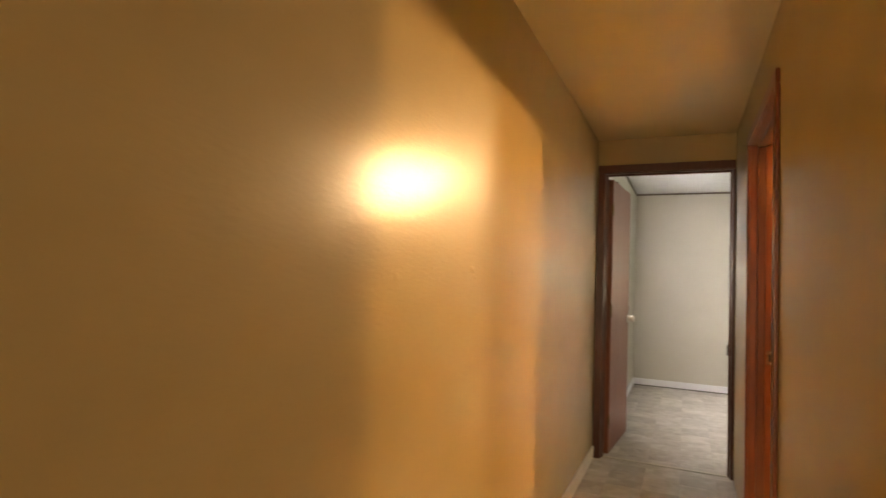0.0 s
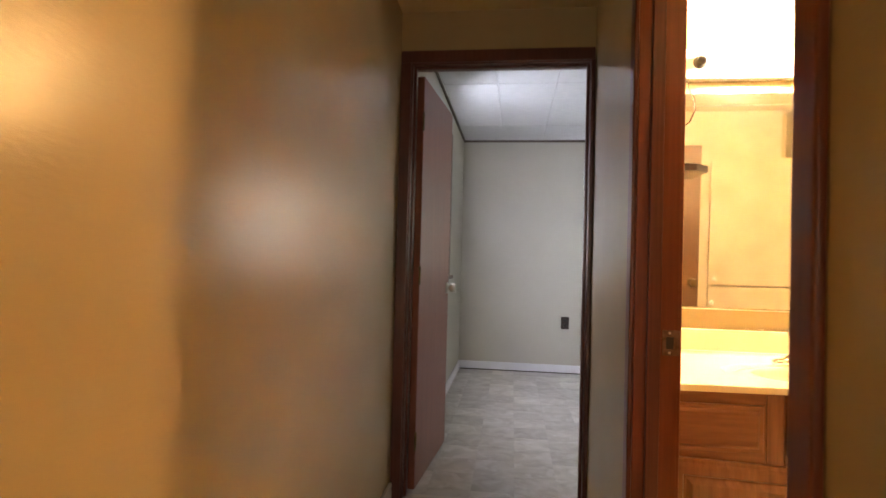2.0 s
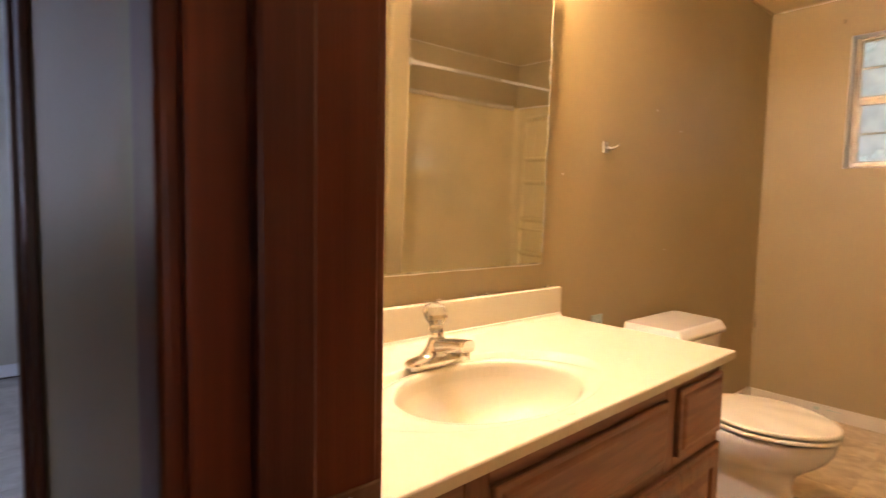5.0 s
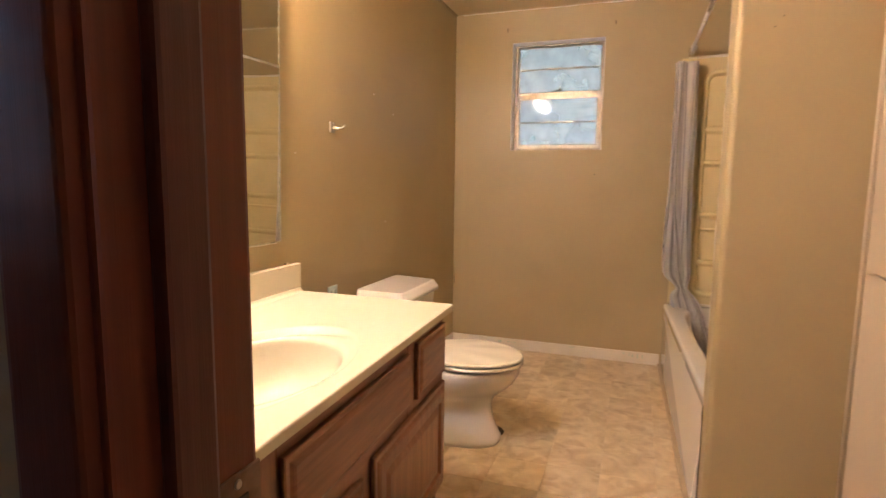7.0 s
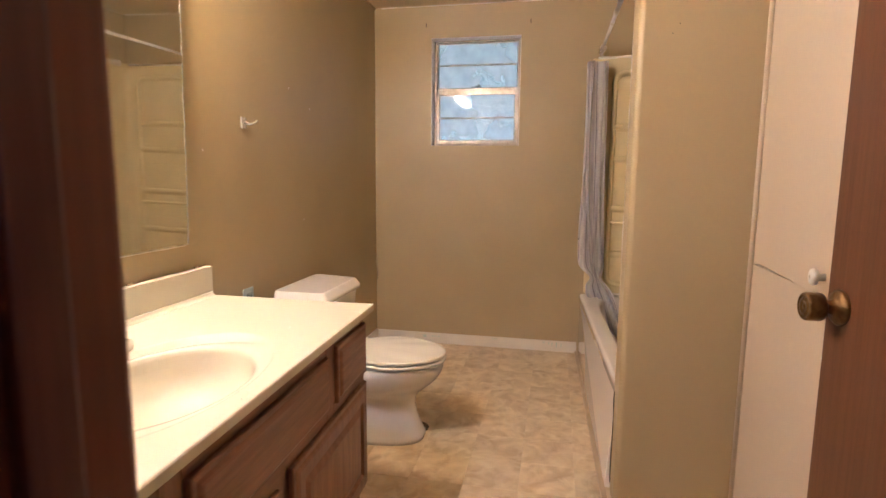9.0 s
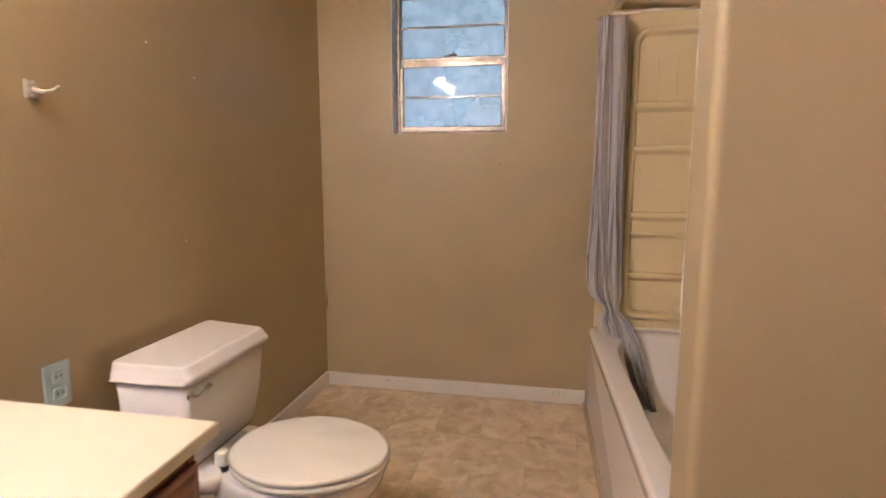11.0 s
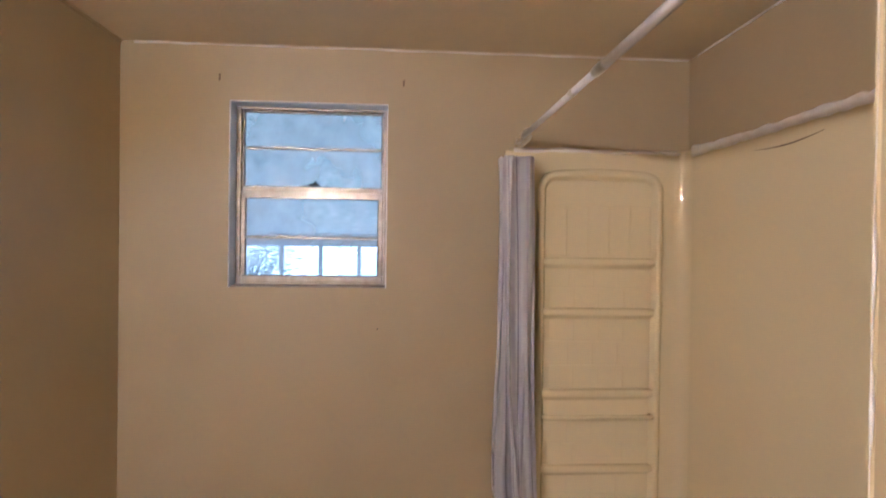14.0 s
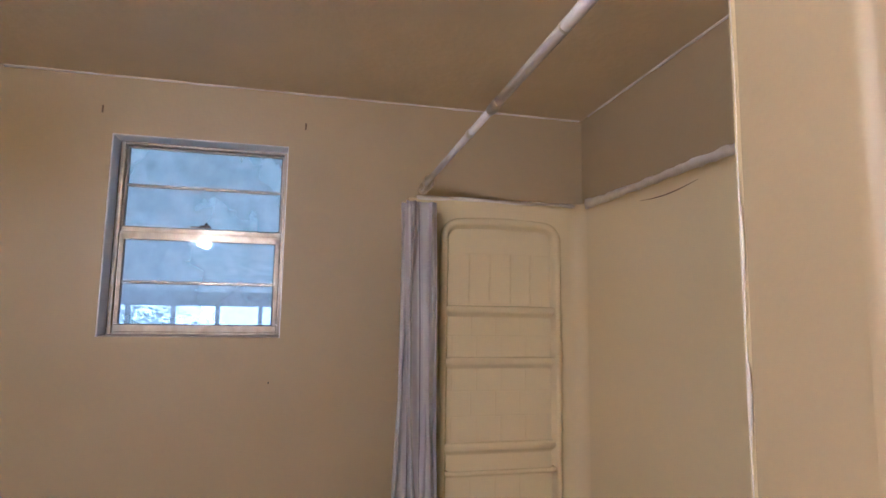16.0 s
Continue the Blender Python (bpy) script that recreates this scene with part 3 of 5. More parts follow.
for x0, x1, w in ((HE - 0.016, HE, 0.062), (BW, BW + 0.014, 0.055)):
    part("casing", box(x0, x1, DOOR_N + 0.006, DOOR_N + w, 0, DOOR_TOP + 0.006, 0.006, 3), M_TRIM_RED, frame_bath)
    part("casing", box(x0, x1, DOOR_S - w, DOOR_S - 0.006, 0, DOOR_TOP + 0.006, 0.006, 3), M_TRIM_RED, frame_bath)
    part("casing", box(x0, x1, DOOR_S - w, DOOR_N + w, DOOR_TOP + 0.006, DOOR_TOP + w, 0.006, 3), M_TRIM_RED, frame_bath)
plate = part("strike_plate", box(HE + 0.074, HE + 0.1205, DOOR_N - 0.003, DOOR_N, 0.872, 0.944, 0.001, 1), material("tarnished_nickel", (0.24, 0.17, 0.13), 0.40, 0.9, second=(0.14, 0.09, 0.06), scale=60), frame_bath, "tarnished nickel strike plate")
part("latch_hole", box(HE + 0.084, HE + 0.104, DOOR_N - 0.0045, DOOR_N - 0.0028, 0.891, 0.925), M_DARK, plate)
for z in (0.880, 0.936):
    part("screw", lathe([(0.004, 0), (0.003, 0.0015)], (HE + 0.094, DOOR_N - 0.003, z), (0, -1, 0), 10), M_STEEL, plate)

frame_bed = thing("door_frame_bedroom", (BD1, HEND, 0), "dark varnished wooden door frame of the bedroom", "door frame", kind="structure")
part("jamb", box(BD0 - T, BD0, HEND - 0.004, HEND + 0.104, 0, BDT + T, 0.003), M_TRIM, frame_bed)
part("jamb", box(BD1, BD1 + T, HEND - 0.004, HEND + 0.104, 0, BDT + T, 0.003), M_TRIM, frame_bed)
part("head_jamb", box(BD0, BD1, HEND - 0.004, HEND + 0.104, BDT, BDT + T, 0.003), M_TRIM, frame_bed)
part("door_stop", box(BD1 - 0.012, BD1 + 0.002, HEND + 0.03, HEND + 0.062, 0, BDT, 0.004), M_TRIM, frame_bed)
part("door_stop", box(BD0 - 0.002, BD0 + 0.012, HEND + 0.03, HEND + 0.062, 0, BDT, 0.004), M_TRIM, frame_bed)
part("door_stop", box(BD0 + 0.012, BD1 - 0.012, HEND + 0.03, HEND + 0.062, BDT - 0.012, BDT + 0.002, 0.004), M_TRIM, frame_bed)
part("casing", box(HW + 0.002, BD0 - 0.006, HEND - 0.016, HEND, 0, BDT + 0.006, 0.005, 3), M_TRIM, frame_bed)
part("casing", box(BD1 + 0.002, HE - 0.002, HEND - 0.016, HEND, 0, BDT + 0.006, 0.005, 3), M_TRIM, frame_bed)
part("casing", box(HW + 0.002, HE - 0.004, HEND - 0.016, HEND, BDT + 0.006, BDT + 0.062, 0.005, 3), M_TRIM, frame_bed)


# ---- doors ----
def knob_profile(long=0.058):
    """A drum-shaped knob on a round rose, with rings on its face."""
    return [(0.033, 0), (0.034, 0.004), (0.031, 0.008), (0.022, 0.011), (0.014, 0.014), (0.0125, long - 0.038), (0.020, long - 0.034), (0.0255, long - 0.031), (0.0272, long - 0.026),
            (0.0268, long - 0.004), (0.0255, long - 0.001), (0.022, long), (0.0205, long - 0.002), (0.018, long - 0.002), (0.0165, long), (0.010, long), (0.008, long - 0.0015), (0.004, long - 0.0015), (0.0025, long), (0.001, long)]


door_bath = thing("door_bathroom", (1.462, 4.417, 0), "brown wood veneer bathroom door standing open", "door", kind="structure")
DW = 0.832
at = Matrix.Translation((1.462, 4.417, 0)) @ Matrix.Rotation(radians(3.0), 4, "Z")
slab = turned(box(0, DW, -0.0175, 0.0175, 0.012, 1.965, 0.003), at)
leaf = part("door_leaf", slab, M_DOOR_BATH, door_bath)
part("door_knob", turned(lathe(knob_profile(0.064), (DW - 0.047, 0.0175, 0.943), (0, 1, 0), 28), at), M_BRASS, leaf, "round antique brass door knob with a beaded rim")
part("door_knob", turned(lathe(knob_profile(0.064), (DW - 0.047, -0.0175, 0.943), (0, -1, 0), 28), at), M_BRASS, leaf, "round antique brass door knob with a beaded rim")
part("latch", turned(box(DW - 0.0005, DW + 0.0015, -0.012, 0.012, 0.915, 0.97), at), M_BRASS, leaf)
for z in (0.25, 1.70):
    part("hinge", turned(tube([(-0.008, 0.020, z), (-0.008, 0.020, z + 0.09)], 0.006, 8), at), M_BRASS, leaf)

door_bed = thing("door_bedroom", (0.500, 6.292, 0), "dark brown veneer bedroom door standing wide open", "door", kind="structure")
at = Matrix.Translation((0.502, 6.292, 0)) @ Matrix.Rotation(radians(85.5), 4, "Z")
leaf = part("door_leaf", turned(box(0, 0.725, -0.0175, 0.0175, 0.012, 2.02, 0.003), at), M_DOOR_DARK, door_bed)
part("door_knob", turned(lathe(knob_profile(0.056), (0.675, -0.0175, 0.955), (0, -1, 0), 20), at), M_STEEL, leaf, "round satin metal knob")
part("door_knob", turned(lathe(knob_profile(0.030), (0.675, 0.0175, 0.955), (0, 1, 0), 20), at), M_STEEL, leaf)
for z in (0.20, 1.0, 1.75):
    part("hinge", turned(tube([(-0.010, -0.020, z), (-0.010, -0.020, z + 0.09)], 0.006, 8), at), M_BRASS, leaf)


# ---- bedroom window ----
win = thing("window_bedroom_west", (RW, 7.7, WIN_B), "bright bedroom window with wooden casing and a half-raised blind", "window", kind="structure")
part("casing", box(RW, RW + 0.018, WIN_N, WIN_N + 0.065, WIN_B - 0.02, WIN_T + 0.065, 0.004), M_DOOR_BATH, win)
part("casing", box(RW, RW + 0.018, WIN_S - 0.065, WIN_S, WIN_B - 0.02, WIN_T + 0.065, 0.004), M_DOOR_BATH, win)
part("casing", box(RW, RW + 0.018, WIN_S, WIN_N, WIN_T, WIN_T + 0.065, 0.004), M_DOOR_BATH, win)
part("reveal", box(RW - 0.10, RW, WIN_N - 0.015, WIN_N, WIN_B, WIN_T), M_DOOR_BATH, win)
part("reveal", box(RW - 0.10, RW, WIN_S, WIN_S + 0.015, WIN_B, WIN_T), M_DOOR_BATH, win)
part("reveal", box(RW - 0.10, RW, WIN_S + 0.015, WIN_N - 0.015, WIN_T - 0.015, WIN_T), M_DOOR_BATH, win)
part("window_sill", box(RW - 0.10, RW + 0.045, WIN_S - 0.075, WIN_N + 0.075, WIN_B - 0.03, WIN_B, 0.006), M_DOOR_BATH, win)
part("apron", box(RW, RW + 0.014, WIN_S - 0.05, WIN_N + 0.05, WIN_B - 0.085, WIN_B - 0.03, 0.004), M_DOOR_BATH, win)
FX0, FX1 = RW - 0.072, RW - 0.046
MID = 1.56
for z0, z1 in ((WIN_B, WIN_B + 0.035), (MID - 0.02, MID + 0.025), (WIN_T - 0.045, WIN_T - 0.015)):
    part("sash_rail", box(FX0, FX1, WIN_S + 0.015, WIN_N - 0.015, z0, z1, 0.003, 1), M_OUTLET, win)
for y0, y1 in ((WIN_S + 0.015, WIN_S + 0.05), (WIN_N - 0.05, WIN_N - 0.015)):
    part("sash_stile", box(FX0 + 0.001, FX1 - 0.001, y0, y1, WIN_B + 0.035, WIN_T - 0.045, 0.003, 1), M_OUTLET, win)
part("muntin", box(FX0 + 0.006, FX1 - 0.006, WIN_S + 0.05, WIN_N - 0.05, 1.285, 1.300), M_OUTLET, win)
ob = part("pane", box(FX0 + 0.013, FX0 + 0.017, WIN_S + 0.03, WIN_N - 0.03, WIN_B + 0.02, WIN_T - 0.03), M_GLASS, win)
ob.visible_shadow = False

blind = thing("window_blind", (RW - 0.04, 7.7, 1.64), "white slatted blind pulled half way up", "blind")
part("head_rail", box(RW - 0.038, RW - 0.008, WIN_S + 0.03, WIN_N - 0.03, WIN_T - 0.045, WIN_T - 0.016, 0.003, 1), M_BLIND, blind)
part("bottom_rail", box(RW - 0.035, RW - 0.011, WIN_S + 0.03, WIN_N - 0.03, 1.645, 1.66, 0.003, 1), M_BLIND, blind)
slat_bm = turned(box(-0.0125, 0.0125, -(WIN_N - WIN_S - 0.07) / 2, (WIN_N - WIN_S - 0.07) / 2, -0.0008, 0.0008), Matrix.Rotation(radians(62), 4, "Y"))
slat0 = part("slat", slat_bm, M_BLIND, blind)
slat0.matrix_parent_inverse = Matrix.Translation(blind.location).inverted()
slat0.location = (RW - 0.023, (WIN_S + WIN_N) / 2, 1.675)
for i in range(1, 18):
    s = slat0.copy()
    scene.collection.objects.link(s)
    s.location = (RW - 0.023, (WIN_S + WIN_N) / 2, 1.675 + i * 0.0215)

win = thing("window_bedroom_north", (2.95, RN, NWB), "plain bedroom window giving daylight", "window", kind="structure")
for x0, x1, z0, z1 in ((NW0, NW1, NWB, NWB + 0.04), (NW0, NW1, NWT - 0.04, NWT), (NW0, NW1, 1.50, 1.54), (NW0, NW0 + 0.04, NWB + 0.04, 1.50), (NW1 - 0.04, NW1, NWB + 0.04, 1.50), (NW0, NW0 + 0.04, 1.54, NWT - 0.04), (NW1 - 0.04, NW1, 1.54, NWT - 0.04)):
    part("window_frame", box(x0, x1, RN + 0.075, RN + 0.105, z0, z1, 0.003, 1), M_WHITE, win)
ob = part("pane", box(NW0 + 0.02, NW1 - 0.02, RN + 0.088, RN + 0.092, NWB + 0.02, NWT - 0.02), M_GLASS, win)
ob.visible_shadow = False

outlet = thing("wall_outlet", (1.50, RN, 0.45), "dark brown outlet plate on the bedroom wall", "outlet")
part("cover_plate", box(1.465, 1.545, RN - 0.006, RN, 0.448, 0.572, 0.002), M_OUTLET, outlet)
for z in (0.475, 0.525):
    part("socket", box(1.488, 1.522, RN - 0.009, RN - 0.005, z, z + 0.028, 0.004), M_DARK, outlet)


# ---- bathroom window ----
win = thing("window_bathroom", (BE + 0.03, 5.546, W_B), "small aluminium sash window with four clear panes", "window", kind="structure")
ax0, ax1 = BE + 0.075, BE + 0.110
part("reveal", box(BE + 0.003, BE + 0.13, W_N - 0.004, W_N + 0.002, W_B, W_T), M_REVEAL, win, "pale painted window reveal")
part("reveal", box(BE + 0.003, BE + 0.13, W_S, W_N - 0.004, W_T - 0.004, W_T + 0.002), M_REVEAL, win, "pale painted window reveal")
part("reveal", box(BE + 0.003, BE + 0.13, W_S - 0.002, W_S + 0.003, W_B, W_T - 0.004), M_REVEAL, win, "pale painted window reveal")
fs, fn, ft = W_S + 0.003, W_N - 0.004, W_T - 0.004       # the opening inside the reveals
part("window_frame", box(ax0, ax1, fs, fs + 0.016, W_B, ft, 0.002, 1), M_ALUMINIUM, win)
part("window_frame", box(ax0, ax1, fn - 0.018, fn, W_B, ft, 0.002, 1), M_ALUMINIUM, win)
part("window_frame", box(ax0, ax1, fs + 0.016, fn - 0.018, ft - 0.011, ft, 0.002, 1), M_ALUMINIUM, win)
part("window_sill", box(BE + 0.004, ax1 + 0.01, fs + 0.001, fn - 0.001, W_B, W_B + 0.006, 0.002, 1), M_ALUMINIUM, win)
part("sill_track", box(ax0 + 0.003, ax1 - 0.001, fs + 0.016, fn - 0.018, W_B + 0.006, W_B + 0.016, 0.002, 1), M_ALUMINIUM, win)
ys, yn = fs + 0.016, fn - 0.018
for nm, z0, z1, dx, rail in (("lower_sash", W_B + 0.016, 1.748, 0.004, 0.028), ("upper_sash", 1.748, ft - 0.011, 0.018, 0.022)):
    sx0, sx1 = ax0 + dx, ax0 + dx + 0.013
    side = 0.018 if nm == "lower_sash" else 0.007
    sash = part(nm, box(sx0, sx1, ys, yn, z0, z0 + rail - 0.004, 0.002, 1), M_ALUMINIUM, win)
    part("sash_rail", box(sx0, sx1, ys, yn, z1 - (0.030 if side > 0.01 else 0.008), z1 - 0.0005, 0.003, 2), M_ALUMINIUM, sash)
    part("sash_stile", box(sx0, sx1, ys, ys + side, z0 + rail - 0.004, z1 - 0.008, 0.002, 1), M_ALUMINIUM, sash)
    part("sash_stile", box(sx0, sx1, yn - side, yn, z0 + rail - 0.004, z1 - 0.008, 0.002, 1), M_ALUMINIUM, sash)
    part("gasket", box(sx0 + 0.003, sx0 + 0.010, ys + side - 0.001, ys + side + 0.003, z0 + rail - 0.004, z1 - 0.008), M_OUTLET, sash, "dark rubber glazing gasket")
    part("gasket", box(sx0 + 0.003, sx0 + 0.010, yn - side - 0.003, yn - side + 0.001, z0 + rail - 0.004, z1 - 0.008), M_OUTLET, sash, "dark rubber glazing gasket")
    part("gasket", box(sx0 + 0.003, sx0 + 0.010, ys + side, yn - side, z0 + rail - 0.005, z0 + rail - 0.002), M_OUTLET, sash, "dark rubber glazing gasket")
    zm = 1.567 if nm == "lower_sash" else 1.917
    part("muntin", box(sx0 + 0.002, sx1 - 0.002, ys + side - 0.002, yn - side + 0.002, zm - 0.0058, zm + 0.0058, 0.002, 1), M_ALUMINIUM, sash)
    lean_back = 0.0 if nm == "lower_sash" else 0.0055       # upper pane tilted to drop the bulb's reflection behind the rail
    bm = box(sx0 + 0.005, sx0 + 0.008, ys + side - 0.004, yn - side + 0.004, z0 + 0.012, z1 - 0.006)
    for v in bm.verts:
        v.co.x += lean_back * (v.co.z - z0) / (z1 - z0)
    ob = part("pane", bm, M_GLASS_VEILED, sash)
    ob.visible_shadow = False
M_TARNISH = material("tarnished_latch", (0.10, 0.075, 0.045), 0.4, 0.8, second=(0.05, 0.04, 0.03), scale=90)
latch = part("latch", box(ax0 + 0.006, ax0 + 0.020, 5.522, 5.592, 1.7695, 1.7745, 0.002), M_TARNISH, win, "small tarnished sash latch")
part("lever", turned(box(-0.022, 0.020, -0.003, 0.003, 0, 0.006, 0.002), Matrix.Translation((ax0 + 0.010, 5.545, 1.7745)) @ Matrix.Rotation(radians(68), 4, "Z")), M_TARNISH, latch)
part("pivot", lathe([(0.006, 0), (0.005, 0.009), (0.002, 0.010)], (ax0 + 0.011, 5.540, 1.7795), (0, 0, 1), 10), M_TARNISH, latch)

# the porch behind the window
PX0, PX1 = BE + 0.135, 9.25
bm = bmesh.new()
seam = 5.73
for y0, y1 in ((1.6, seam - 1.22), (seam - 1.220, seam), (seam, seam + 1.220), (seam + 1.22, 9.4)):
    vs = [bm.verts.new(p) for p in ((PX0, y0, 2.58), (PX1, y0, 1.66), (PX1, y1, 1.66), (PX0, y1, 2.58))]
    bm.faces.new(vs)
    vs2 = [bm.verts.new((v.co.x, v.co.y, v.co.z + 0.012)) for v in vs]
    bm.faces.new(list(reversed(vs2)))
roof = structure("porch_roof", bm, M_PORCH, "mottled translucent porch roof panels behind the window", "porch roof")
porch = thing("porch_frame", (PX1, 5.9, -0.6), "pale wooden porch front with slim posts", "porch", kind="structure")
slope = Matrix.Rotation(math.atan2(2.58 - 1.66, PX1 - PX0), 4, "Y")
part("roof_batten", turned(box(0, 4.2, -0.0014, 0.0014, -0.006, 0.0), Matrix.Translation((PX0 + 0.02, seam - 0.002, 2.572)) @ slope), M_SIDING, porch, "thin grey seam under the roof panels")
part("beam", box(PX1, PX1 + 0.09, 1.6, 9.4, 1.50, 1.66), M_SIDING, porch)
for i in range(15):
    yp = 6.218 - 0.455 * 7 + i * 0.455
    part("post", box(PX1 + 0.02, PX1 + 0.06, yp - 0.022, yp + 0.022, -0.6, 1.50), M_SIDING, porch)
part("bottom_rail", box(PX1 + 0.01, PX1 + 0.07, 1.6, 9.4, 0.10, 0.18), M_SIDING, porch)


def tree(x, y, z0, high, wide, seed):
    rng = random.Random(seed)
    t = thing("tree", (x, y, z0), "leafy green tree standing behind the porch", "tree")
    limbs = bmesh.new()
    add_tube(limbs, [(x, y, z0), (x + 0.05, y, z0 + high * 0.3), (x, y + 0.06, z0 + high * 0.62)], [0.10, 0.08, 0.05], 8)
    tips = []
    for i in range(9):
        a, f = i * 2.4, rng.uniform(0.3, 0.6)
        tip = (x + wide * 0.6 * math.cos(a), y + wide * 0.6 * math.sin(a), z0 + high * (f + 0.28))
        add_tube(limbs, [(x, y, z0 + high * f), ((x + tip[0]) / 2, (y + tip[1]) / 2, z0 + high * (f + 0.18)), tip], [0.035, 0.025, 0.010], 5)
        tips.append(tip)
    part("trunk", limbs, M_SIDING, t)
    leaves = bmesh.new()
    for i in range(900):
        cx, cy, cz = tips[i % len(tips)]
        p = Vector((rng.gauss(cx, wide * 0.22), rng.gauss(cy, wide * 0.22), rng.gauss(cz, high * 0.10)))
        r = Matrix.Rotation(rng.uniform(0, 6.28), 4, "Z") @ Matrix.Rotation(rng.uniform(0, 3.1), 4, "X")
        s = rng.uniform(0.04, 0.08)
        leaves.faces.new([leaves.verts.new(p + r @ Vector(q)) for q in ((-s, 0, 0), (0, -s * 0.45, 0.01), (s, 0, 0), (0, s * 0.45, 0.01))])
    tagged(part("crown", leaves, M_LEAF, t), kind="stuff")


tree(15.6, 8.75, -0.6, 2.4, 0.9, 3)
structure("ground", box(-60, 90, -60, 90, -0.80, -0.60), M_GRASS, "grass around the house", "ground")
M_BACKDROP = glow_material("hazy_daylight", (0.92, 0.97, 0.95), 3.2)
structure("backdrop_east", box(24, 24.1, -20, 32, -0.6, 9), M_BACKDROP, "bright hazy distance behind the porch", "backdrop")
structure("backdrop_west", box(-9.1, -9, -4, 20, -0.6, 8), glow_material("hazy_daylight_west", (0.92, 0.97, 1.0), 4.0), "bright hazy distance outside the bedroom", "backdrop")
structure("backdrop_north", box(-6, 14, 18, 18.1, -0.6, 8), glow_material("hazy_daylight_north", (0.90, 0.97, 0.92), 3.0), "bright hazy distance outside the bedroom", "backdrop")


# ---- vanity ----
VX0, VX1, VF, VTOP = BW + 0.002, 2.830, 5.628, 0.716
CX1, CF, CTOP = 2.868, 5.602, 0.742
vanity = thing("vanity_cabinet", (2.14, 5.94, 0), "stained oak vanity cabinet with raised-panel doors and drawers", "cabinet")
part("side_panel", box(VX1 - 0.016, VX1, VF + 0.02, BN - 0.004, 0.0, VTOP), M_OAK_UP, vanity)
part("side_panel", box(VX0, VX0 + 0.016, VF + 0.02, BN - 0.004, 0.0, VTOP), M_OAK_UP, vanity)
part("back_panel", box(VX0 + 0.016, VX1 - 0.016, BN - 0.016, BN - 0.004, 0.0, VTOP), M_OAK_UP, vanity)
part("bottom_panel", box(VX0 + 0.016, VX1 - 0.016, VF + 0.02, BN - 0.016, 0.09, 0.106), M_OAK, vanity)
# toe kick much darker than the oak above it
part("toe_kick", box(VX0 + 0.016, VX1 - 0.016, VF + 0.08, VF + 0.096, 0.0, 0.09), M_DARK_BROWN, vanity)
part("face_panel", box(VX0 + 0.016, VX1 - 0.016, VF + 0.004, VF + 0.019, 0.09, VTOP - 0.002), M_OAK_UP, vanity)
for x0, x1 in ((VX0, 1.495), (1.805, 1.862), (2.498, 2.548), (2.808, VX1)):
    part("stile", box(x0, x1, VF, VF + 0.02, 0.09, VTOP, 0.002, 1), M_OAK_UP, vanity)
for x0, x1, z0, z1 in ((1.495, 1.805, 0.674, VTOP), (1.862, 2.498, 0.674, VTOP), (2.548, 2.808, 0.690, VTOP),
                       (1.495, 1.805, 0.470, 0.524), (1.862, 2.498, 0.470, 0.522), (2.548, 2.808, 0.470, 0.515)):
    part("rail", box(x0, x1, VF + 0.0005, VF + 0.0205, z0, z1, 0.002, 1), M_OAK, vanity)


def raised_front(name, x0, x1, z0, z1, frame=0.0, label=""):
    """A lipped front: bevelled edge, and for doors a frame round a raised panel."""
    y1, y0 = VF - 0.001, VF - 0.019
    bm = bmesh.new()
    loops = [(0.0, y1), (0.0, y0 + 0.009), (0.003, y0 + 0.0065), (0.014, y0 + 0.0065), (0.020, y0 + 0.002), (0.026, y0)]
    rings = []
    for ins, y in loops:
        rings.append([(x0 + ins, y, z0 + ins), (x1 - ins, y, z0 + ins), (x1 - ins, y, z1 - ins), (x0 + ins, y, z1 - ins)])
    if frame:
        for ins, y in ((frame, y0), (frame + 0.006, y0 + 0.009), (frame + 0.014, y0 + 0.009), (frame + 0.032, y0 + 0.001)):
            rings.append([(x0 + ins, y, z0 + ins), (x1 - ins, y, z0 + ins), (x1 - ins, y, z1 - ins), (x0 + ins, y, z1 - ins)])
    loft(rings, bm=bm, smooth=False)
    return part(name, bm, M_OAK_UP if frame else M_OAK, vanity, label)


raised_front("drawer_front", 1.485, 1.792, 0.520, 0.676)
raised_front("drawer_front", 1.868, 2.490, 0.516, 0.676)
raised_front("drawer_front", 2.555, 2.822, 0.516, 0.688)
sagging = raised_front("cabinet_door", 1.485, 2.185, 0.138, 0.499, 0.052, "oak door sagging on its hinges")
for v in sagging.data.vertices:
    v.co.z -= 0.045 * (v.co.x - 1.485)
raised_front("cabinet_door", 2.245, 2.822, 0.115, 0.484, 0.055)

top = thing("countertop", (2.14, 5.9, CTOP), "cream cultured marble vanity top with a moulded oval basin", "countertop")
BXC, BYC, BRX, BRY = 2.094, 5.830, 0.238, 0.166


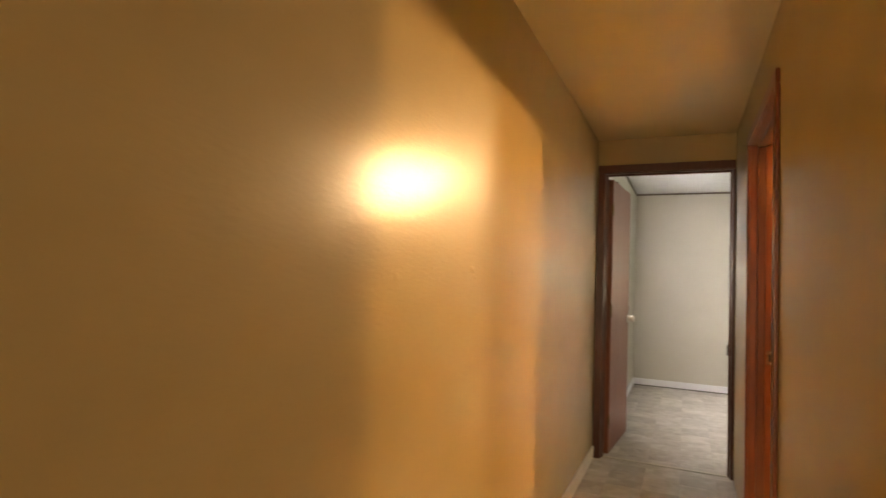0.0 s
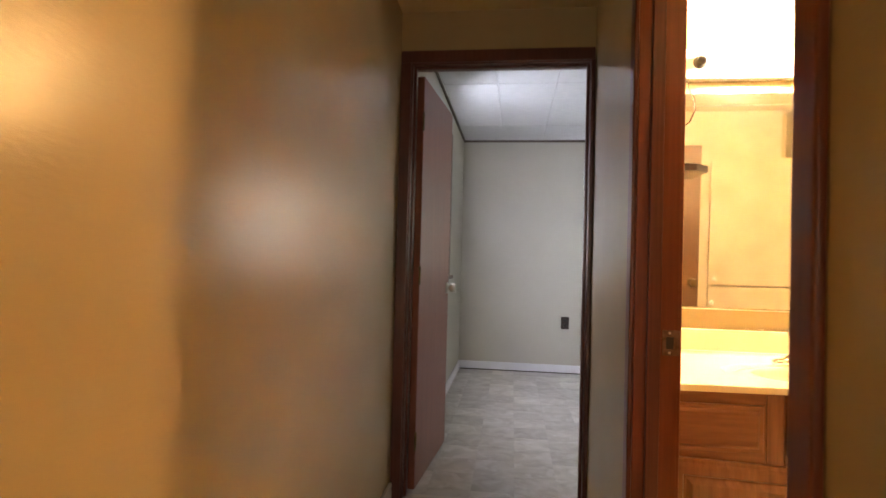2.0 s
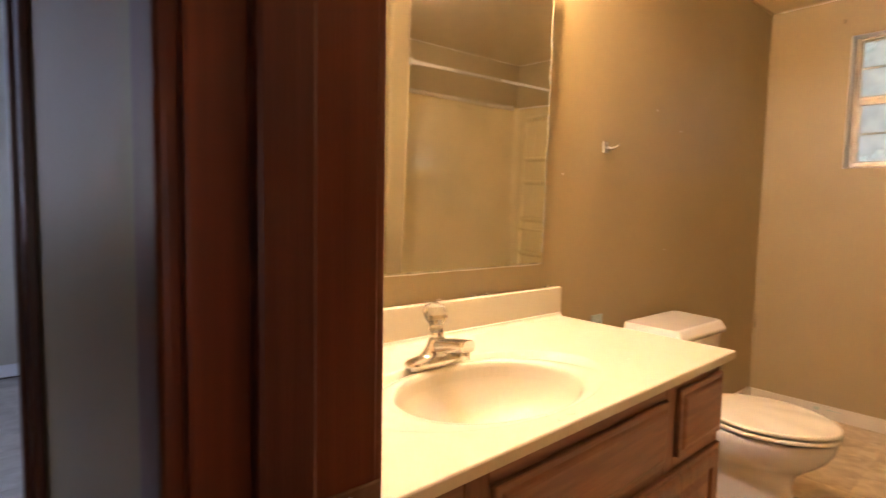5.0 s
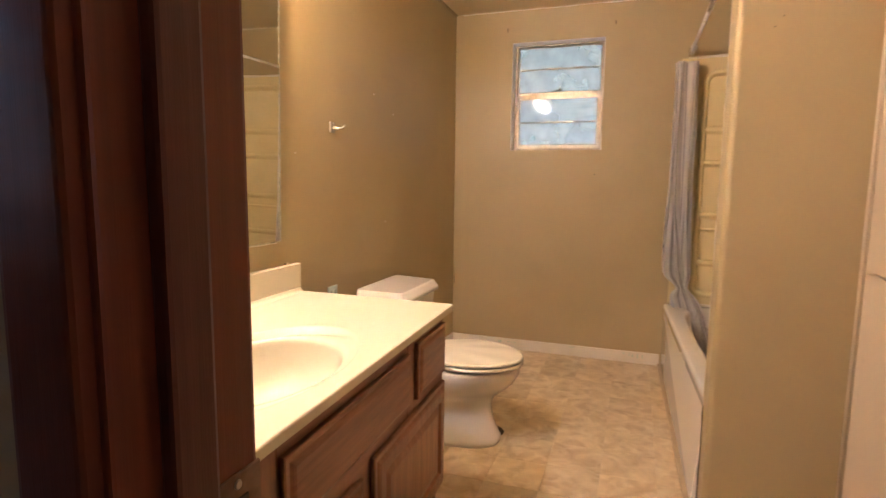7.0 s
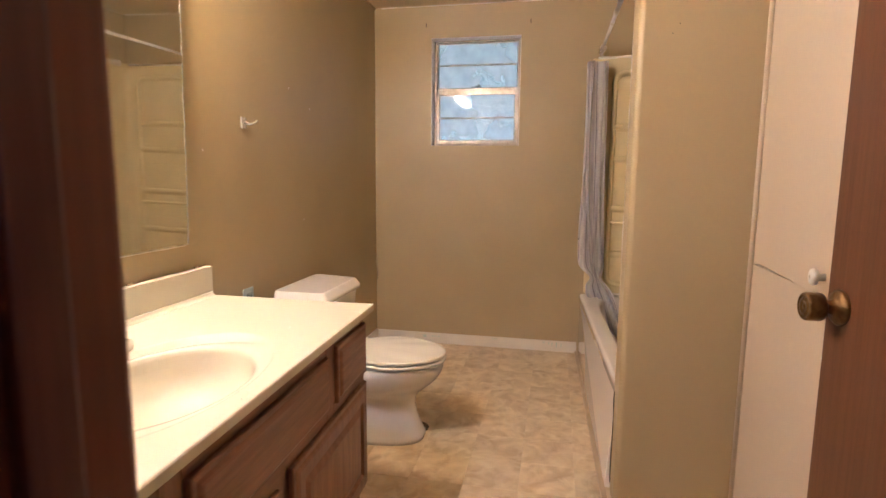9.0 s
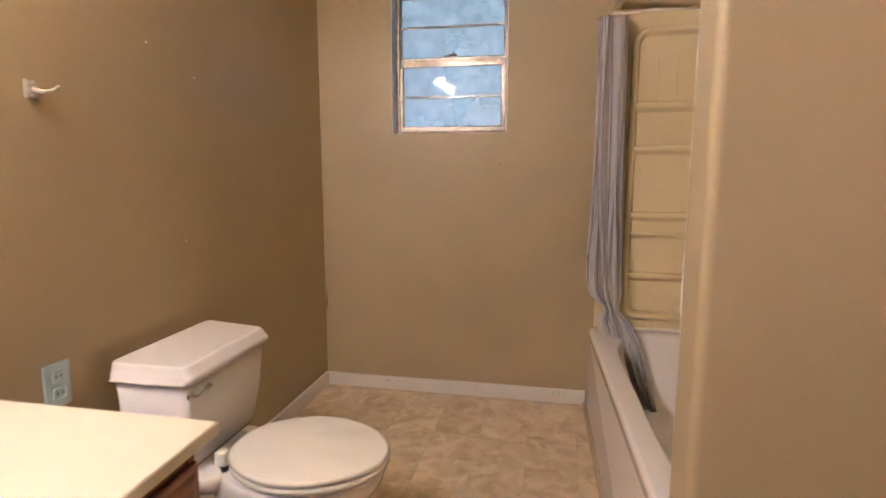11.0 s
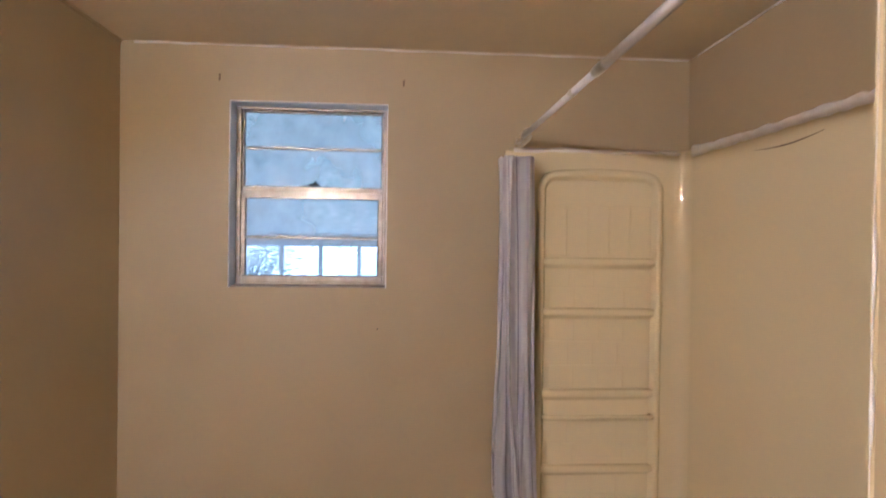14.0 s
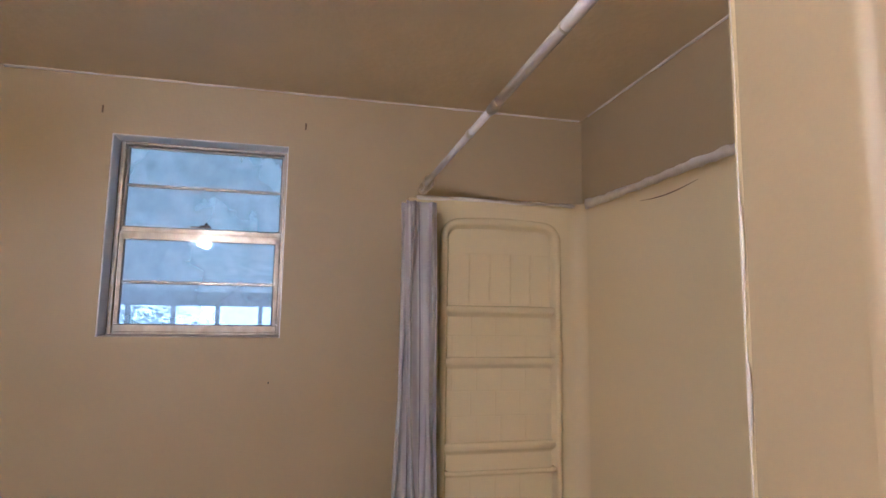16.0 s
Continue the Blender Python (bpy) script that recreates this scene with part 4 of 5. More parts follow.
def counter_mesh():
    n = 72
    def rect(x0, x1, y0, y1, z):
        out = []
        for k in range(n):
            a = k * math.tau / n
            c, s = math.cos(a), math.sin(a)
            cx, cy = (x0 + x1) / 2, (y0 + y1) / 2
            out.append((c, s, x0, x1, y0, y1))
        pts = []
        for c, s, *_ in out:
            dx = ((x1 if c > 0 else x0) - BXC) / c if abs(c) > 1e-9 else 1e9
            dy = ((y1 if s > 0 else y0) - BYC) / s if abs(s) > 1e-9 else 1e9
            d = min(dx, dy)
            pts.append([BXC + c * d, BYC + s * d, z])
        for cx in (x0, x1):
            for cy in (y0, y1):
                k = min(range(n), key=lambda i: (pts[i][0] - cx) ** 2 + (pts[i][1] - cy) ** 2)
                pts[k][0], pts[k][1] = cx, cy
        return [tuple(p) for p in pts]
    x0, x1, y0, y1 = BW + 0.002, CX1, CF, BN - 0.002
    rings = [rect(x0 + 0.01, x1 - 0.01, y0 + 0.01, y1 - 0.01, CTOP - 0.026), rect(x0, x1, y0, y1, CTOP - 0.023), rect(x0, x1, y0, y1, CTOP - 0.004),
             rect(x0 + 0.002, x1 - 0.003, y0 + 0.003, y1, CTOP)]
    def ell(rx, ry, z, shift=0.0, back=0.0):
        return oval(BXC + shift, BYC + back, z, rx, ry, n)
    def ridge(rx, ry, depth, shift, back):
        """A ring of the moulded edge, deep at the back and flat at the front."""
        return [(x, y, CTOP - 2.7 * depth * max(0.06, min(1.0, 0.75 + 1.3 * (y - BYC - back) / ry))) for x, y, z in ell(rx, ry, CTOP, shift, back)]
    rings += [ell(0.356, 0.202, CTOP, 0.008, 0.016), ridge(0.346, 0.198, 0.0012, 0.008, 0.014), ridge(0.336, 0.195, 0.0062, 0.007, 0.012), ridge(0.320, 0.190, 0.0088, 0.006, 0.010),
              ridge(0.296, 0.184, 0.0032, 0.003, 0.006), ridge(0.270, 0.178, 0.002, 0.0, 0.0), ell(BRX + 0.007, BRY + 0.005, CTOP - 0.0035), ell(BRX + 0.001, BRY + 0.001, CTOP - 0.009), ell(BRX - 0.002, BRY - 0.002, CTOP - 0.018)]
    for f, d in ((0.965, 0.038), (0.92, 0.065), (0.83, 0.095), (0.70, 0.118), (0.52, 0.132), (0.32, 0.139), (0.12, 0.142)):
        rings.append(ell(BRX * f, BRY * f, CTOP - 0.004 - d))
    bm = loft(rings, cap_first=False, cap_last=True)
    return bm


slab = counter_mesh()
for f in slab.faces:
    f.smooth = f.calc_center_median().z < CTOP - 0.0008 and f.normal.z > 0.2
part("slab", slab, M_COUNTER, top)
part("backsplash", box(BW + 0.002, CX1 - 0.006, BN - 0.030, BN - 0.003, CTOP - 0.001, 0.850, 0.004), M_COUNTER, top)
cove = []
for x in (BW + 0.004, CX1 - 0.012, CX1 - 0.008):
    r = 0.016
    cove.append([(x, BN - 0.0295, CTOP + 0.0002)] + [(x, BN - 0.030 - r + r * math.sin(a * math.pi / 12), CTOP + r - r * math.cos(a * math.pi / 12)) for a in range(7)])
part("backsplash_cove", loft(cove), M_COUNTER, top)
part("drain", lathe([(0.022, 0), (0.021, 0.002), (0.014, 0.001), (0.002, 0.0008)], (BXC, BYC, CTOP - 0.146), (0, 0, 1), 20), M_CHROME, top, "chrome basin drain")

# the vanity stands a little out of square: its front comes forward towards the door
for owner in (vanity, top):
    for ob in owner.children:
        for v in ob.data.vertices:
            v.co.y -= 0.036 * (CX1 - v.co.x) * (BN - v.co.y) / (BN - CF)

faucet = thing("faucet", (2.10, 6.015, CTOP), "chrome basin faucet with a clear acrylic knob", "faucet")
FX, FY = 2.098, 6.012
rings = [oval(FX - 0.004, FY, CTOP, 0.086, 0.027, 36, 4.0), oval(FX - 0.004, FY, CTOP + 0.014, 0.087, 0.027, 36, 4.0), oval(FX - 0.003, FY, CTOP + 0.020, 0.080, 0.024, 36, 3.6),
         oval(FX, FY, CTOP + 0.026, 0.050, 0.023, 36, 2.4), oval(FX, FY, CTOP + 0.042, 0.032, 0.024, 36), oval(FX, FY - 0.001, CTOP + 0.058, 0.025, 0.023, 36), oval(FX, FY - 0.002, CTOP + 0.068, 0.019, 0.018, 36)]
body = part("body", loft(rings), M_CHROME, faucet)
rings = []
for u in range(8):
    f = u / 7
    y = FY - 0.005 - f * 0.112
    z = CTOP + 0.044 + 0.034 * f - 0.010 * f * f
    w, h = 0.023 - 0.004 * f, 0.021 - 0.007 * f
    rings.append([(FX + w * math.copysign(abs(math.cos(a * math.tau / 16)) ** 0.6, math.cos(a * math.tau / 16)), y, z + h * math.copysign(abs(math.sin(a * math.tau / 16)) ** 0.6, math.sin(a * math.tau / 16))) for a in range(16)])
spout = part("spout", loft(rings), M_CHROME, faucet)
part("aerator", lathe([(0.0125, 0), (0.0125, 0.024), (0.010, 0.025)], (FX, FY - 0.102, CTOP + 0.058), (0, 0, -1), 16), M_CHROME, spout)
part("stem", lathe([(0.018, 0), (0.016, 0.014), (0.012, 0.022)], (FX, FY - 0.002, CTOP + 0.066), (0, 0.12, 1), 16), M_CHROME, faucet)
bm = bmesh.new()
sides = 10
prof = [(0.017, 0), (0.019, 0.008), (0.016, 0.018), (0.021, 0.025), (0.0285, 0.037), (0.0295, 0.050), (0.024, 0.063), (0.011, 0.070)]
loops = []
for r, h in prof:
    loops.append([(FX + r * (1 + 0.06 * (k % 2)) * math.cos(k * math.tau / 20), FY + 0.002 + 0.12 * h + r * (1 + 0.06 * (k % 2)) * math.sin(k * math.tau / 20), CTOP + 0.082 + h) for k in range(20)])
knob = part("knob", loft(loops, bm=bm, smooth=False), M_ACRYLIC, faucet, "clear faceted acrylic knob")
part("knob_cap", lathe([(0.008, 0), (0.007, 0.002), (0.002, 0.003)], (FX, FY + 0.009, CTOP + 0.1530), (0, 0.12, 1), 14), M_CHROME, knob)

# ---- mirror and light bar ----
mirror = thing("wall_mirror", (2.1, BN, 0.94), "frameless wall mirror with worn silvering and ragged edges", "mirror")
MX0, MX1, MZ0, MZ1 = BW + 0.02, 2.745, 0.945, 1.897
lean = Matrix.Translation((MX0, BN - 0.004, MZ0)) @ Matrix.Rotation(radians(-0.8), 4, "Z") @ Matrix.Rotation(radians(1.0), 4, "X") @ Matrix.Translation((-MX0, -(BN - 0.004), -MZ0))
bm = bmesh.new()
nx = 70
low = [bm.verts.new((MX0 + (MX1 - MX0) * i / nx, BN - 0.009, MZ0 + random.uniform(0, 0.003))) for i in range(nx + 1)]
high = [bm.verts.new((MX0 + (MX1 - MX0) * i / nx, BN - 0.009, MZ1 - random.uniform(0, 0.006))) for i in range(nx + 1)]
for i in range(nx):
    bm.faces.new((low[i], low[i + 1], high[i + 1], high[i]))
part("mirror_silver", turned(bm, lean), M_MIRROR, mirror)
part("mirror_back", turned(box(MX0 - 0.003, MX1 + 0.004, BN - 0.0085, BN - 0.0045, MZ0 - 0.004, MZ1 + 0.004), lean), material("mirror_backing", (0.52, 0.50, 0.36), 0.35, second=(0.26, 0.24, 0.16), scale=40), mirror, "greenish worn mirror edge")
bm = bmesh.new()
for i in range(26):
    z = MZ0 + 0.03 + i * 0.034 + random.uniform(-0.01, 0.01)
    w = random.uniform(0.0015, 0.006)
    add_box(bm, MX1 - w, MX1 + 0.003, BN - 0.0098, BN - 0.0088, z, z + random.uniform(0.012, 0.05))
tagged(part("worn_edge", turned(bm, lean), material("desilvered_edge", (0.30, 0.33, 0.28), 0.4, second=(0.48, 0.47, 0.40), scale=60), mirror), kind="stuff")
bm = bmesh.new()
add_tube(bm, [(BW + 0.01 + i * 0.05, BN - 0.012 + random.uniform(-0.002, 0.001), 0.9385 + random.uniform(-0.001, 0.0015)) for i in range(27)], [0.0016 + random.uniform(0, 0.0014) for i in range(27)], 6)
part("caulk_bead", bm, M_CAULK, mirror)
bm = bmesh.new()
for i in range(7):
    x = random.uniform(1.9, 2.86)
    add_tube(bm, [(x, BN - 0.012, 0.854), (x + random.uniform(0.008, 0.03), BN - 0.012, 0.855)], random.uniform(0.002, 0.0045), 6)
tagged(mesh_object("caulk_crumbs", bm, material("old_caulk", (0.30, 0.22, 0.13), 0.7, second=(0.62, 0.52, 0.36), scale=50)), "dried crumbs of caulk along the backsplash", "caulk", kind="stuff")

light = thing("vanity_light", (2.14, BN, 1.955), "cream light bar with two lit globe bulbs and an empty socket", "wall lamp")
part("bar", box(1.670, 2.565, BN - 0.055, BN - 0.001, 1.955, 2.085, 0.006), M_BAR, light)
for i, x in enumerate((1.765, 2.000, 2.235, 2.470)):
    sock = part("socket", lathe([(0.030, 0), (0.030, 0.004), (0.022, 0.006), (0.021, 0.030), (0.017, 0.030), (0.016, 0.004), (0.002, 0.004)], (x, BN - 0.055, 2.026), (0, -1, 0), 20), M_BAR if i else M_DARK, light, "" if i else "empty black bulb socket")
    if i in (1, 3):
        part("bulb", lathe([(0.012, 0.0), (0.016, 0.012), (0.030, 0.024), (0.040, 0.042), (0.0425, 0.058), (0.038, 0.076), (0.026, 0.090), (0.010, 0.097), (0.002, 0.098)], (x, BN - 0.085, 2.026), (0, -1, 0), 24), M_BULBS[i // 2], sock, "glowing warm globe bulb")
part("wire", tube([(1.72, BN - 0.045, 1.958), (1.722, BN - 0.042, 1.92), (1.750, BN - 0.040, 1.87), (1.755, BN - 0.038, 1.82), (1.735, BN - 0.036, 1.77), (1.705, BN - 0.036, 1.745)], 0.0022, 6), M_DARK_BROWN, light, "thin loose hanging wire")

# small shelf on the wall beside the mirror
shelf = thing("corner_shelf", (BW, 5.50, 1.41), "small grey laminate shelf with a clipped corner", "shelf")
loops = []
for z in (1.420, 1.440):
    loops.append([(BW, 5.405, z), (1.515, 5.405, z), (1.562, 5.452, z), (1.562, 5.60, z), (BW, 5.60, z)])
part("board", loft(loops, smooth=False), material("grey_laminate", (0.16, 0.15, 0.18), 0.25, second=(0.13, 0.12, 0.15), scale=30), shelf)

# hook and outlet beside the vanity
hook = thing("robe_hook", (3.15, BN, 1.385), "clear plastic robe hook screwed to the wall", "hook")
part("plate", box(3.126, 3.162, BN - 0.009, BN, 1.358, 1.404, 0.005), M_HOOK, hook)
part("peg", tube([(3.146, BN - 0.008, 1.382), (3.150, BN - 0.030, 1.376), (3.166, BN - 0.042, 1.382), (3.178, BN - 0.046, 1.392)], [0.007, 0.005, 0.004, 0.0045], 10), M_HOOK, hook)
part("screw", lathe([(0.004, 0), (0.003, 0.002)], (3.144, BN - 0.010, 1.398), (0, -1, 0), 10), M_STEEL, hook)
outlet = thing("wall_outlet", (3.13, BN, 0.64), "pale blue outlet plate on the bathroom wall", "outlet")
part("cover_plate", box(3.095, 3.170, BN - 0.006, BN, 0.595, 0.712, 0.003), M_PLATE, outlet)
for z in (0.618, 0.662):
    s = part("socket", box(3.116, 3.149, BN - 0.009, BN - 0.005, z, z + 0.030, 0.006), M_PLATE, outlet)
    for x in (3.125, 3.138):
        part("slot", box(x, x + 0.003, BN - 0.0095, BN - 0.0085, z + 0.010, z + 0.021), M_DARK, s)

# ---- toilet ----
toilet = thing("toilet", (3.43, 5.75, 0), "white two-piece toilet with closed off-white seat", "toilet")
TX = 3.410
def tank_loop(z, x0, x1, y0, y1, pull=0.03, n=9, corner=0.022):
    """A rounded box, a little narrower at the front on one side."""
    pts = []
    for cx, cy, a0 in ((x1 - pull - corner, y0 + corner, -90), (x1 - corner, y1 - corner, 0), (x0 + corner, y1 - corner, 90), (x0 + corner, y0 + corner, 180)):
        pts += [(cx + corner * math.cos(radians(a0 + k * 90 / n)), cy + corner * math.sin(radians(a0 + k * 90 / n)), z) for k in range(n + 1)]
    return pts


tank = part("tank", loft([tank_loop(0.356, 3.284, 3.630, 5.990, 6.160), tank_loop(0.378, 3.268, 3.644, 5.976, 6.168), tank_loop(0.49, 3.248, 3.664, 5.962, 6.174), tank_loop(0.638, 3.238, 3.674, 5.950, 6.178)]), M_PORCELAIN, toilet)
LID = ((0.630, -0.006, 0.010), (0.6315, 0.000, 0.000), (0.648, 0.000, 0.000), (0.6515, 0.003, 0.004), (0.672, 0.008, 0.017), (0.6765, 0.011, 0.022), (0.6785, 0.016, 0.029))
part("tank_lid", loft([tank_loop(z, 3.232 + i, 3.690 - i, 5.934 + fr, 6.188 - 0.3 * i, 0.036, corner=max(0.010, 0.024 - i * 0.4)) for z, i, fr in LID]), M_PORCELAIN, toilet)
lever = part("flush_lever", lathe([(0.013, 0), (0.012, 0.006), (0.006, 0.010)], (3.256, 5.955, 0.596), (0, -1, 0), 14), M_CHROME, tank, "chrome flush lever")
part("lever_arm", tube([(3.256, 5.941, 0.596), (3.268, 5.931, 0.598), (3.306, 5.926, 0.612)], [0.005, 0.006, 0.008], 8), M_CHROME, lever)

def egg(z, back, front, half, power=2.0, n=44):
    """An egg-shaped loop from y=back to y=front, blunt at the back."""
    cy = (back + front) / 2
    out = []
    for k in range(n):
        a = k * math.tau / n
        c, s = math.cos(a), math.sin(a)
        ry = (back - front) / 2
        out.append((TX + half * math.copysign(abs(c) ** (2 / power), c) * (1.0 - 0.10 * max(0.0, -s)), cy + ry * math.copysign(abs(s) ** (2 / power), s), z))
    return out

rings = [egg(0.0, 6.02, 5.552, 0.128, 2.8), egg(0.018, 6.02, 5.550, 0.130, 2.8), egg(0.03, 6.01, 5.556, 0.124, 2.6), egg(0.07, 6.0, 5.572, 0.112, 2.4), egg(0.12, 6.0, 5.588, 0.103, 2.3), egg(0.16, 6.0, 5.594, 0.100, 2.2), egg(0.19, 6.0, 5.590, 0.106, 2.2), egg(0.215, 6.0, 5.574, 0.122, 2.1), egg(0.238, 5.99, 5.548, 0.144, 2.0), egg(0.262, 5.98, 5.520, 0.165),
         egg(0.29, 5.98, 5.494, 0.180), egg(0.32, 5.97, 5.477, 0.189), egg(0.345, 5.965, 5.469, 0.193), egg(0.362, 5.96, 5.467, 0.193), egg(0.372, 5.95, 5.472, 0.189)]
part("bowl", loft(rings), M_PORCELAIN, toilet)
part("bowl_deck", loft([oval(TX, 6.02, 0.30, 0.13, 0.12, 32, 4), oval(TX, 6.03, 0.35, 0.165, 0.15, 32, 5), oval(TX, 6.03, 0.372, 0.16, 0.145, 32, 5)]), M_PORCELAIN, toilet)
part("foot_bulge", loft([oval(TX, 5.80, 0.004, 0.125, 0.14, 28, 2.6), oval(TX, 5.82, 0.03, 0.120, 0.13, 28, 2.4), oval(TX, 5.84, 0.06, 0.10, 0.11, 28), oval(TX, 5.85, 0.10, 0.06, 0.07, 28)]), M_PORCELAIN, toilet)
seat = part("seat", loft([egg(0.378, 5.912, 5.464, 0.190), egg(0.381, 5.918, 5.456, 0.198), egg(0.392, 5.918, 5.455, 0.198), egg(0.395, 5.914, 5.461, 0.193)]), M_SEAT, toilet)
lid_rings = [egg(0.399, 5.912, 5.464, 0.188, n=180), egg(0.402, 5.920, 5.456, 0.197, n=180), egg(0.411, 5.919, 5.457, 0.196, n=180), egg(0.4145, 5.914, 5.462, 0.191, n=180)]
for k in range(1, 19):                    # the top domes slightly; shell ridges fan out from the hinge side
    g = 1 - k / 19
    ring = []
    for x, y, z in egg(0.4145, 5.69 + 0.224 * g, 5.69 - 0.228 * g, 0.191 * g, n=180):
        dx, dy = x - TX, 5.875 - y
        fan = math.atan2(dx, max(dy, 0.001))
        reach = max(0.0, min(1.0, (math.hypot(dx, dy) - 0.13) / 0.20)) * min(1.0, (1 - g) / 0.05)
        wave = 0.5 + 0.5 * math.cos(fan * 13 + 0.5)
        ring.append((x, y, z + 0.0065 * (1 - g * g) - 0.0034 * wave * reach))
    lid_rings.append(ring)
lid = part("seat_lid", loft(lid_rings), M_SEAT, toilet)
for x in (TX - 0.07, TX + 0.07):
    part("seat_hinge", box(x - 0.02, x + 0.02, 5.905, 5.94, 0.372, 0.412, 0.006), M_SEAT, toilet)
for x in (TX - 0.12, TX + 0.12):
    part("bumper", box(x - 0.012, x + 0.012, 5.60, 5.625, 0.368, 0.379, 0.002, 1), M_SEAT, seat)
    part("bumper", box(x - 0.012, x + 0.012, 5.64, 5.665, 0.394, 0.400, 0.002, 1), M_SEAT, lid)
for ob in toilet.children_recursive:
    if ob.name.split(".")[0] in ("bowl", "bowl_deck", "seat", "seat_lid", "bumper", "seat_hinge"):
        for v in ob.data.vertices:
            v.co.z -= 0.011 * max(0.0, min(1.0, (v.co.z - 0.20) / 0.17))
part("bolt_cap", lathe([(0.014, 0), (0.013, 0.010), (0.005, 0.016)], (TX + 0.10, 5.78, 0.03), (0, 0, 1), 14), M_PORCELAIN, toilet)
tagged(mesh_object("floor_stain", loft([oval(TX + 0.084, 5.608, -0.001, 0.066, 0.058, 24), oval(TX + 0.084, 5.608, 0.0015, 0.063, 0.055, 24)]), M_GASKET), "dark worn patch of vinyl beside the toilet foot", "stain", kind="structure")

# ---- bathtub and surround ----
tub = thing("bathtub", (4.0, 4.45, 0), "white enamelled bathtub with a flat apron", "bathtub")
TX0, TX1, TY0, TY1 = TUB_X + 0.002, BE - 0.004, BS + 0.004, TUB_Y
tcx, tcy = (TX0 + TX1) / 2, (TY0 + TY1) / 2
thx, thy = (TX1 - TX0) / 2, (TY1 - TY0) / 2
def trect(ins, z, power=60):
    return oval(tcx, tcy, z, thx - ins, thy - ins, 96, power)
def tin(fx0, fx1, fy0, fy1, z, power):
    return oval((TX0 + fx0 + TX1 - fx1) / 2, (TY0 + fy0 + TY1 - fy1) / 2, z, (TX1 - fx1 - TX0 - fx0) / 2, (TY1 - fy1 - TY0 - fy0) / 2, 96, power)
rings = [trect(0.03, RIM - 0.05), trect(0.0, RIM - 0.045), trect(0.0, RIM - 0.012), trect(0.006, RIM - 0.002), trect(0.014, RIM),
         tin(0.07, 0.075, 0.045, 0.075, RIM, 5), tin(0.080, 0.085, 0.055, 0.085, RIM - 0.003, 4.8), tin(0.089, 0.094, 0.062, 0.092, RIM - 0.018, 4.6),
         tin(0.11, 0.15, 0.075, 0.105, RIM - 0.10, 5), tin(0.13, 0.22, 0.088, 0.12, RIM - 0.20, 4.5), tin(0.16, 0.29, 0.11, 0.145, RIM - 0.29, 4), tin(0.21, 0.36, 0.15, 0.19, RIM - 0.328, 3.5), tin(0.32, 0.48, 0.22, 0.27, RIM - 0.335, 3)]
part("basin", loft(rings, cap_first=False), M_TUB, tub)
apron = part("apron", box(TX0, TX1, TUB_Y - 0.030, TUB_Y - 0.004, 0.0, RIM - 0.040, 0.004), M_TUB, tub)
part("tub_end", box(TX0, TX0 + 0.02, 4.60, TUB_Y - 0.030, 0.0, RIM - 0.04), M_TUB, tub)
# small grey specks scattered over the tub bottom
bm = bmesh.new()
for i in range(9):
    gx, gy, gr = 4.30 + random.uniform(-0.13, 0.10), 4.44 + random.uniform(-0.05, 0.07), random.uniform(0.003, 0.006)
    add_tube(bm, [(gx, gy, RIM - 0.334), (gx + random.uniform(0.004, 0.014), gy + 0.003, RIM - 0.332)], gr, 6)
tagged(mesh_object("fallen_plaster_crumbs", bm, material("grey_speck", (0.42, 0.36, 0.31), 0.8, second=(0.70, 0.67, 0.65), scale=60)), "small grey specks on the bottom of the bathtub", "debris", kind="stuff")
part("drain", lathe([(0.03, 0), (0.028, 0.003), (0.01, 0.002)], (3.50, 4.45, RIM - 0.334), (0, 0, 1), 18), M_CHROME, tub)
tub_strip = structure("trim_tub_floor", bent(box(TX0 - 0.09, TX1, TUB_Y - 0.006, TUB_Y + 0.016, 0.0, 0.014, 0.005), 0.0005), material("tan_floor_strip", (0.50, 0.40, 0.27), 0.4, second=(0.44, 0.35, 0.23), scale=9), "tan plastic strip along the foot of the tub", "trim")
# the front of the tub runs out of square, and its apron leans in towards the top
for ob in list(tub.children) + [tub_strip]:
    for v in ob.data.vertices:
        v.co.y -= (0.026 + 0.020 * v.co.z / RIM) * (BE - v.co.x) * (v.co.y - TY0) / (TUB_Y - TY0)
bm = bmesh.new()
add_tube(bm, [(BE - 0.014, TY0 + 0.01 + i * 0.05, RIM + 0.006 + random.uniform(-0.002, 0.003)) for i in range(15)], 0.009, 8)
add_tube(bm, [(TX0 + 0.01 + i * 0.05, BS + 0.014, RIM + 0.006 + random.uniform(-0.002, 0.003)) for i in range(33)], 0.009, 8)
structure("trim_tub_caulk", bm, M_CAULK, "white caulk bead round the tub rim", "trim")

